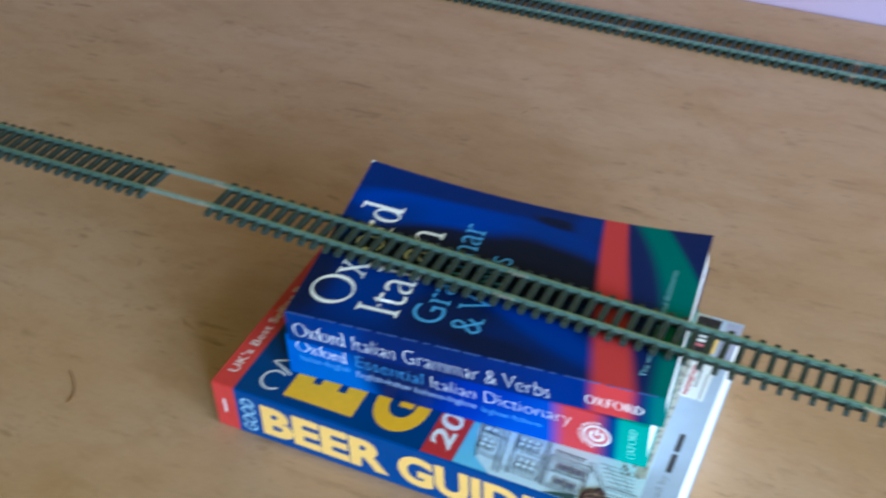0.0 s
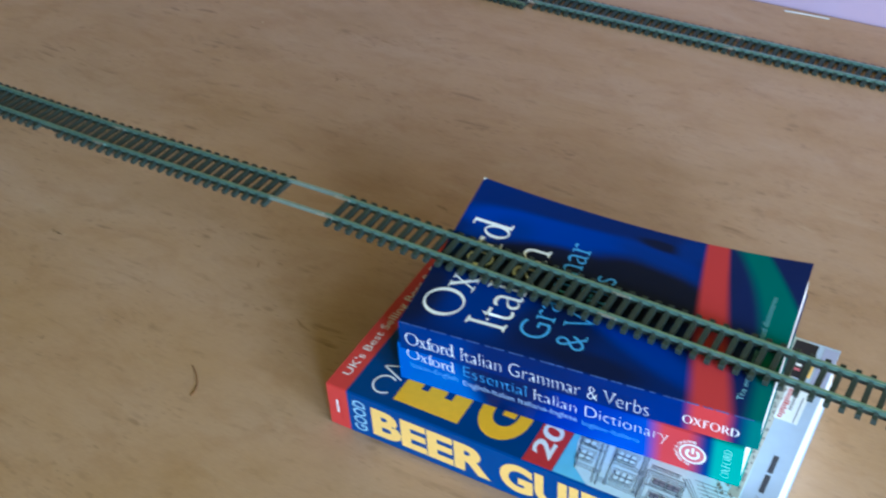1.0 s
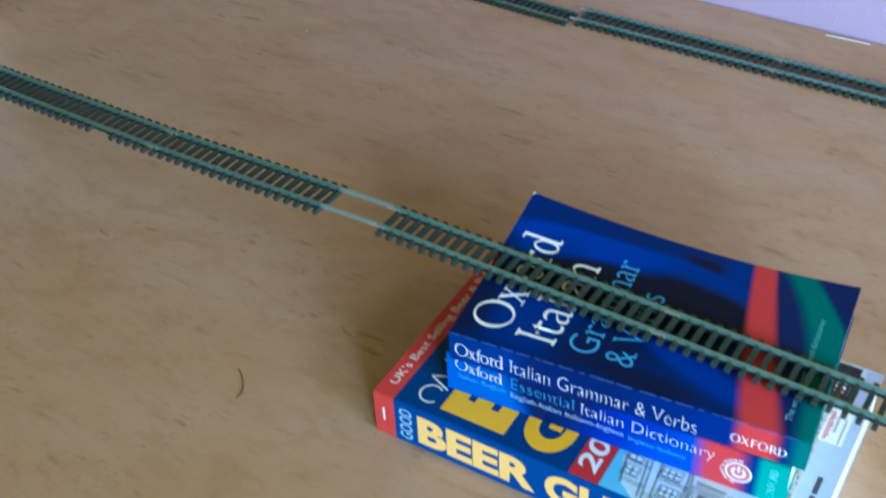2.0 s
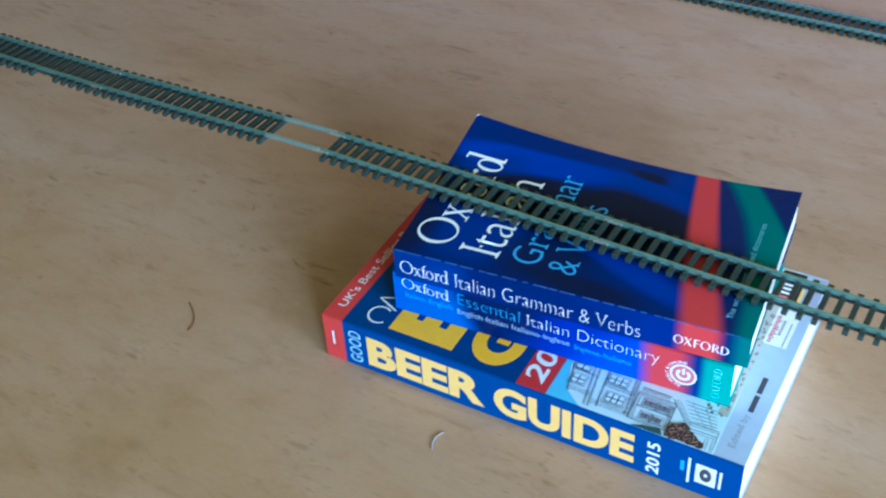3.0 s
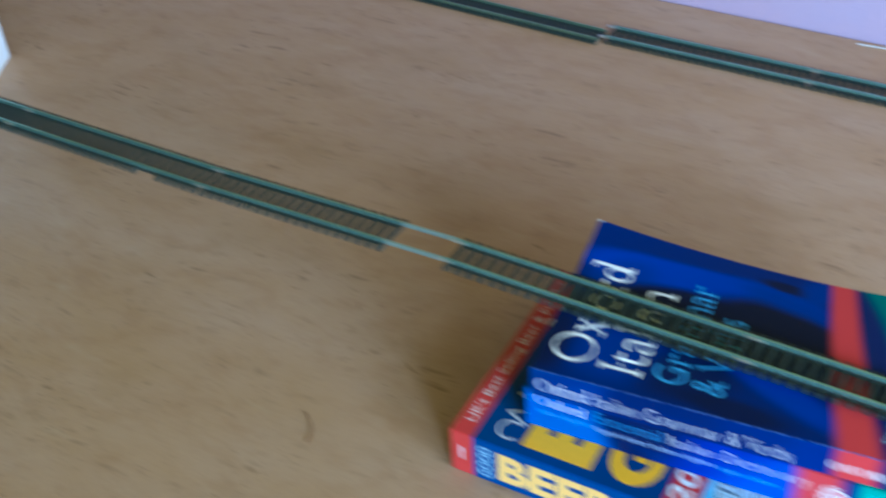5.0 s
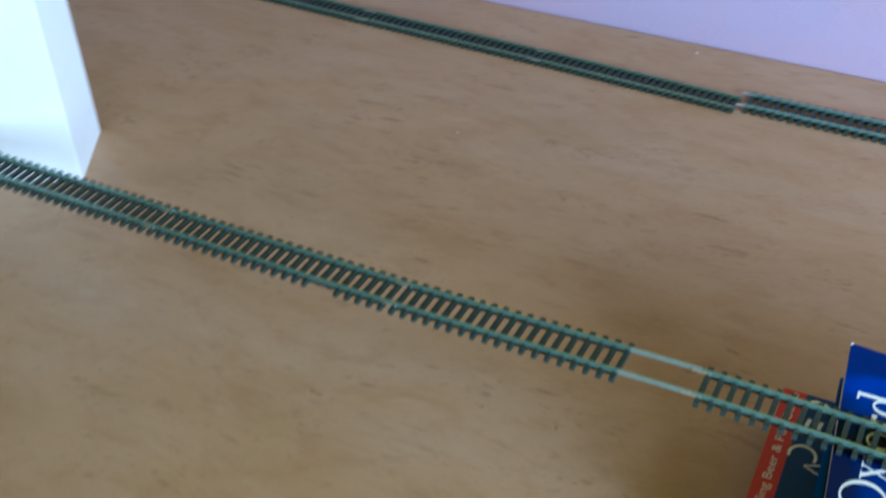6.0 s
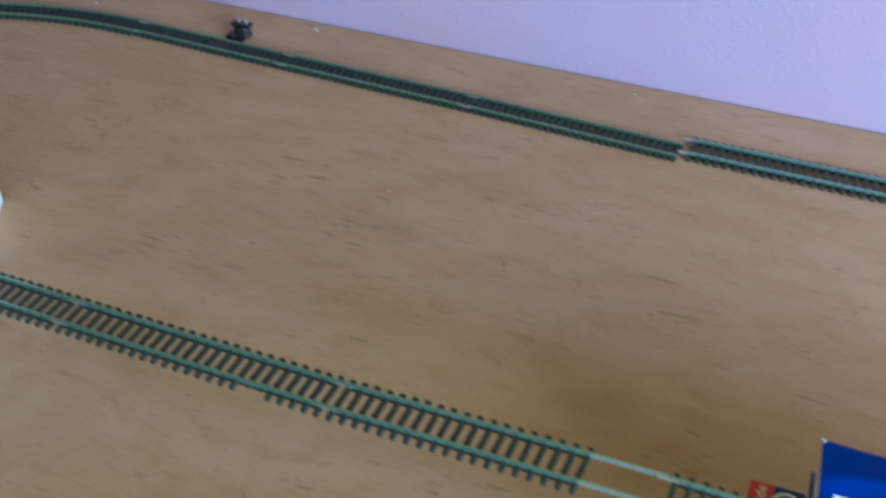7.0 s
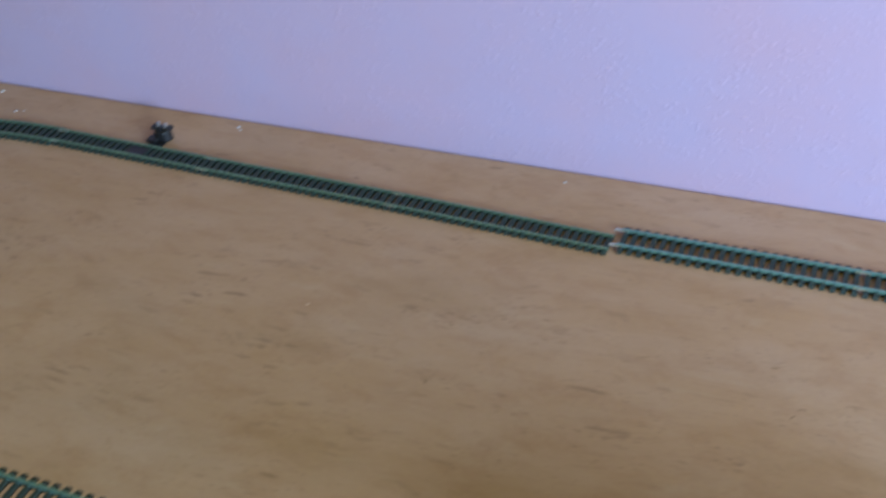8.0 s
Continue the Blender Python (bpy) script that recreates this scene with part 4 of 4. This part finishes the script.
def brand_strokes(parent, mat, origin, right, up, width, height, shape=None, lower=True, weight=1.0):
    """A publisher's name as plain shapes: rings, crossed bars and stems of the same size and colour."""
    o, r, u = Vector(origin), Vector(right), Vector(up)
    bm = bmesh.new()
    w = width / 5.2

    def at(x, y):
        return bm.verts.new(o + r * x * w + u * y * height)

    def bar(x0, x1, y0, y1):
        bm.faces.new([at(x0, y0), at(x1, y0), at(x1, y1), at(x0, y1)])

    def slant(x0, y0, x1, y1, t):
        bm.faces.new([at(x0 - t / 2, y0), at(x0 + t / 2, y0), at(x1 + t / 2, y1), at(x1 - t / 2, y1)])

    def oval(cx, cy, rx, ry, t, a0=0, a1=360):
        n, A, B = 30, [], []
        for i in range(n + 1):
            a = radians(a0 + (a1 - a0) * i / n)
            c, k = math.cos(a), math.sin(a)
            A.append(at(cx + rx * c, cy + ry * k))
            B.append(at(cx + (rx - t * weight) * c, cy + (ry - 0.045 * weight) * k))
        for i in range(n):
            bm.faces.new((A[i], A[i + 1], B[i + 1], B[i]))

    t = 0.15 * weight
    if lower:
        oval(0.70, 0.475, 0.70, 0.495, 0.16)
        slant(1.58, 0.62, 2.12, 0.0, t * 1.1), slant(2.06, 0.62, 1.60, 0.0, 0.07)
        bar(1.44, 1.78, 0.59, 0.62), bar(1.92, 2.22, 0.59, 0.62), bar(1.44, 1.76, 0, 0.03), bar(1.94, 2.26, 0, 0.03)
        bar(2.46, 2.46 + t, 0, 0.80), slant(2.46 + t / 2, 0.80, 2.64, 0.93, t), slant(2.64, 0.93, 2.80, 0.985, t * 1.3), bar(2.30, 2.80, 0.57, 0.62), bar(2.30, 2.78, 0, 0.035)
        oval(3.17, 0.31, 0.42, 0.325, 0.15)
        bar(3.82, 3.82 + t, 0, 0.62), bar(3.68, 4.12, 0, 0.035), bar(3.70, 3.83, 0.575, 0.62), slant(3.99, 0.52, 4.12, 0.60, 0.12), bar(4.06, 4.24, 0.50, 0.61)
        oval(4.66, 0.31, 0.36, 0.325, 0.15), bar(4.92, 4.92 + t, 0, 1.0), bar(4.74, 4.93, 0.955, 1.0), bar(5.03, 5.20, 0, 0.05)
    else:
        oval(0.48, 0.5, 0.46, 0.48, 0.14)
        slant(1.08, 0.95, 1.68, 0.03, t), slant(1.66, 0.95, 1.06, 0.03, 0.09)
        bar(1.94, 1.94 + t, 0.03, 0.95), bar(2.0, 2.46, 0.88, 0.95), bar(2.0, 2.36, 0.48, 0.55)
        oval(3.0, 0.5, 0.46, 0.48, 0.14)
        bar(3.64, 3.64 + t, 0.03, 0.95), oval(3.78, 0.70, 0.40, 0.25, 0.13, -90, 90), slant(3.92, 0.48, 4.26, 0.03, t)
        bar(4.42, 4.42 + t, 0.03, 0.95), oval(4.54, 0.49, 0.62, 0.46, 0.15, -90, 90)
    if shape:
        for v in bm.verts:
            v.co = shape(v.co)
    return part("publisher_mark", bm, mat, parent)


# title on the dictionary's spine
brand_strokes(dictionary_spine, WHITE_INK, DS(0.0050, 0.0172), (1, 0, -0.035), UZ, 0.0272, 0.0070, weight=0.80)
lettering("spine_lettering", "Essential", SKY_INK, dictionary_spine, DS(0.0370, 0.0164), (1, 0, -0.02), UZ, 0.0347, 0.0072, -0.024, label="pale blue spine word", serif=True)
lettering("spine_lettering", "Italian Dictionary", WHITE_INK, dictionary_spine, DS(0.0748, 0.0132), UX, UZ, 0.0684, 0.0096, -0.026, label="white spine words", serif=True)
lettering("subtitle_lettering", "Italian-English", DIM_INK, dictionary_spine, DS(0.0067, 0.0096), UX, UZ, 0.0268, 0.0047, -0.010)
lettering("subtitle_lettering", "English-Italian Italiano-Inglese", PALE_INK, dictionary_spine, DS(0.0366, 0.0084), UX, UZ, 0.0613, 0.0047, -0.010)
lettering("subtitle_lettering", "Inglese-Italiano", DIM_INK, dictionary_spine, DS(0.1006, 0.0074), UX, UZ, 0.0291, 0.0047, -0.010)
patch("round_mark", PINK_INK, dictionary_spine, [(0.1555 + 0.0060 * math.cos(t), -e, 0.0130 + 0.0060 * math.sin(t)) for t in (k * math.pi / 14 for k in range(28))], (0, 0, 0))
bm = bmesh.new()
ring(bm, (0.1555, -2 * e, 0.0130), UX, UZ, 0.0056, 0.0066)
part("round_mark", bm, WHITE_INK, dictionary_spine, "white ring mark")
bm = bmesh.new()
ring(bm, (0.1555, -2 * e, 0.0130), UX, UZ, 0.0022, 0.0036, 24, radians(125), radians(415))
part("round_mark", bm, WHITE_INK, dictionary_spine)
patch("round_mark", WHITE_INK, dictionary_spine, [(0.1549, -2 * e, 0.0132), (0.1561, -2 * e, 0.0132), (0.1561, -2 * e, 0.0172), (0.1549, -2 * e, 0.0172)], (0, 0, 0))


def round_words(p):
    """Bends a straight line of writing round the mark, from its foot over the left side to its top."""
    a = radians(262) - p.x / 0.0079
    r = 0.0072 + p.z
    return Vector((0.1555 + r * math.cos(a), p.y, 0.0130 + r * math.sin(a)))


lettering("round_lettering", "IN PRINT & ONLINE", WHITE_INK, dictionary_spine, (0, -e, 0), UX, UZ, 0.0250, 0.0017, 0.01, shape=round_words)
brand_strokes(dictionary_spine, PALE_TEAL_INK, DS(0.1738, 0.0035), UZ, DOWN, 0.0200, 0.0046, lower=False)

# grammar on top, its far corner curled up
GL, GD, GT = 0.180, 0.1114, 0.0188
LIFT = 0.0100


def curl(p):
    u, v, h = p.x / GL, max(0.0, p.y / GD), max(0.0, p.z / GT)
    up = LIFT * max(0.0, 1 - u) ** 2.5 * v ** 1.5 + 0.0028 * max(0.0, (u - 0.6) / 0.4) ** 2 * v ** 2 - 0.0012 * math.sin(math.pi * u) * v * v
    return Vector((p.x, p.y, p.z + up * h))


grammar, grammar_front, grammar_spine = paperback("grammar_book", "dark blue paperback grammar with red and green bands, one corner curled", pose(0, 0, dict_z + DT + 0.0003, 0, 0, 5.83), GL, GD, GT, GRAMMAR, curl)
ZG = GT + e
Gp = lambda x, y: (x, y, ZG)
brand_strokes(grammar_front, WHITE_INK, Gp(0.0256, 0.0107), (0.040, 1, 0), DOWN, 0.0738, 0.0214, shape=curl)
lettering("title_lettering", "Italian", WHITE_INK, grammar_front, Gp(0.0519, 0.0112), (0.033, 1, 0), DOWN, 0.0630, 0.0208, -0.012, shape=curl, label="white cover word", serif=True)
lettering("title_lettering", "Grammar", SKY_INK, grammar_front, Gp(0.0724, 0.0128), UY, DOWN, 0.0730, 0.0150, -0.012, shape=curl, label="light blue cover word", serif=True)
lettering("title_lettering", "& Verbs", SKY_INK, grammar_front, Gp(0.0914, 0.0122), UY, DOWN, 0.0548, 0.0146, -0.012, shape=curl, label="light blue cover words", serif=True)
lettering("tagline_lettering", "The world's most trusted dictionaries", TAGLINE_INK, grammar_front, Gp(0.1688, 0.0098), UY, DOWN, 0.0722, 0.0032, -0.004, shape=curl)
GS = lambda x, z: (x, -e, z)
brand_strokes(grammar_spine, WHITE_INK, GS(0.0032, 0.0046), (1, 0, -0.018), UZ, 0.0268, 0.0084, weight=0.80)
lettering("spine_lettering", "Italian Grammar & Verbs", WHITE_INK, grammar_spine, GS(0.0332, 0.0036), (1, 0, -0.016), UZ, 0.0955, 0.0086, -0.026, label="white spine title", serif=True)
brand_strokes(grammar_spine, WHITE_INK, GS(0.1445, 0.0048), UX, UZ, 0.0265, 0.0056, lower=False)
bm = bmesh.new()
bm.faces.new([bm.verts.new(curl(Vector((x, y, ZG)))) for x, y in ((0.0, GD), (0.0, GD - 0.0022), (0.0007, GD - 0.0008), (0.0020, GD))])
part("worn_corner", bm, WHITE_INK, grammar_front, "white worn cover corner")
bm, rnd, x = bmesh.new(), random.Random(9), 0.001
while x < GL * 0.95:
    w = rnd.uniform(0.002, 0.009)
    box(bm, x, min(x + w, GL), -0.00002, 0.00045, GT - 0.00045, GT - 0.00012 + rnd.uniform(0, 0.00008))
    x += w + rnd.uniform(0.0006, 0.004)
part("spine_crease", bm, plain("worn_cover_edge", (0.05, 0.11, 0.34), 0.5, vary=0.6, scale=900), grammar_spine, "pale worn crease along the spine")

# ---- small litter on the plywood ----
FIBRE = plain("brown_fibre", (0.24, 0.11, 0.04), 0.7)
CURL = plain("grey_paper", (0.40, 0.40, 0.46), 0.7)
SCRAP = plain("white_scrap", (0.62, 0.60, 0.58), 0.7)
CRUMB = plain("tan_crumb", (0.52, 0.36, 0.23), 0.8)


def wisp(name, label, pts, r, mat):
    cu = bpy.data.curves.new(name, "CURVE")
    cu.dimensions, cu.bevel_depth, cu.bevel_resolution, cu.resolution_u = "3D", r, 1, 4
    sp = cu.splines.new("NURBS")
    sp.points.add(len(pts) - 1)
    for q, p in zip(sp.points, pts):
        q.co = (*p, 1)
    sp.use_endpoint_u = True
    tmp = bpy.data.objects.new(name, cu)
    scene.collection.objects.link(tmp)
    me = bpy.data.meshes.new_from_object(tmp.evaluated_get(bpy.context.evaluated_depsgraph_get()))
    bpy.data.objects.remove(tmp)
    me.materials.clear()
    me.materials.append(mat)
    return tagged(new(name, me), label, "litter")


wisp("wood_fibre", "thin curled brown fibre lying on the plywood", [(-0.1335, -0.0195, 0.0004), (-0.1270, -0.0230, 0.0005), (-0.1215, -0.0290, 0.0006), (-0.1185, -0.0340, 0.0005), (-0.1190, -0.0385, 0.0004)], 0.0003, FIBRE)
wisp("paper_curl", "tiny curled white scrap lying on the plywood", [(0.0462, -0.0375, 0.0005), (0.0435, -0.0410, 0.0008), (0.0440, -0.0460, 0.0010), (0.0465, -0.0495, 0.0005)], 0.0003, CURL)


def crumb(label, x, y, r, mat=SCRAP):
    bm = bmesh.new()
    bmesh.ops.create_icosphere(bm, subdivisions=1, radius=r)
    for v in bm.verts:
        v.co = Vector((v.co.x * random.uniform(0.7, 1.6), v.co.y * random.uniform(0.7, 1.4), max(-0.3 * r, v.co.z * 0.6) + 0.3 * r))
    o = part("plaster_crumb", bm, mat)
    o.location = (x, y, 0.0)
    return tagged(o, label, "litter")


for x, y, r in ((-0.2025, 0.5022, 0.0012), (-0.4906, 0.5064, 0.0013), (-0.4870, 0.5030, 0.0009), (-0.7336, 0.5040, 0.0016), (-0.700, 0.478, 0.0014), (-0.693, 0.481, 0.0009)):
    crumb("tiny white plaster crumb on the plywood", x, y, r)
crumb("tiny tan crumb lying on the open plywood", -0.3350, 0.3165, 0.0010, CRUMB)
wisp("paper_strip", "narrow pale paper strip lying at the foot of the wall", [(0.040, 0.5095, 0.0006), (0.055, 0.511, 0.0008), (0.075, 0.5115, 0.0006)], 0.0007, SCRAP)
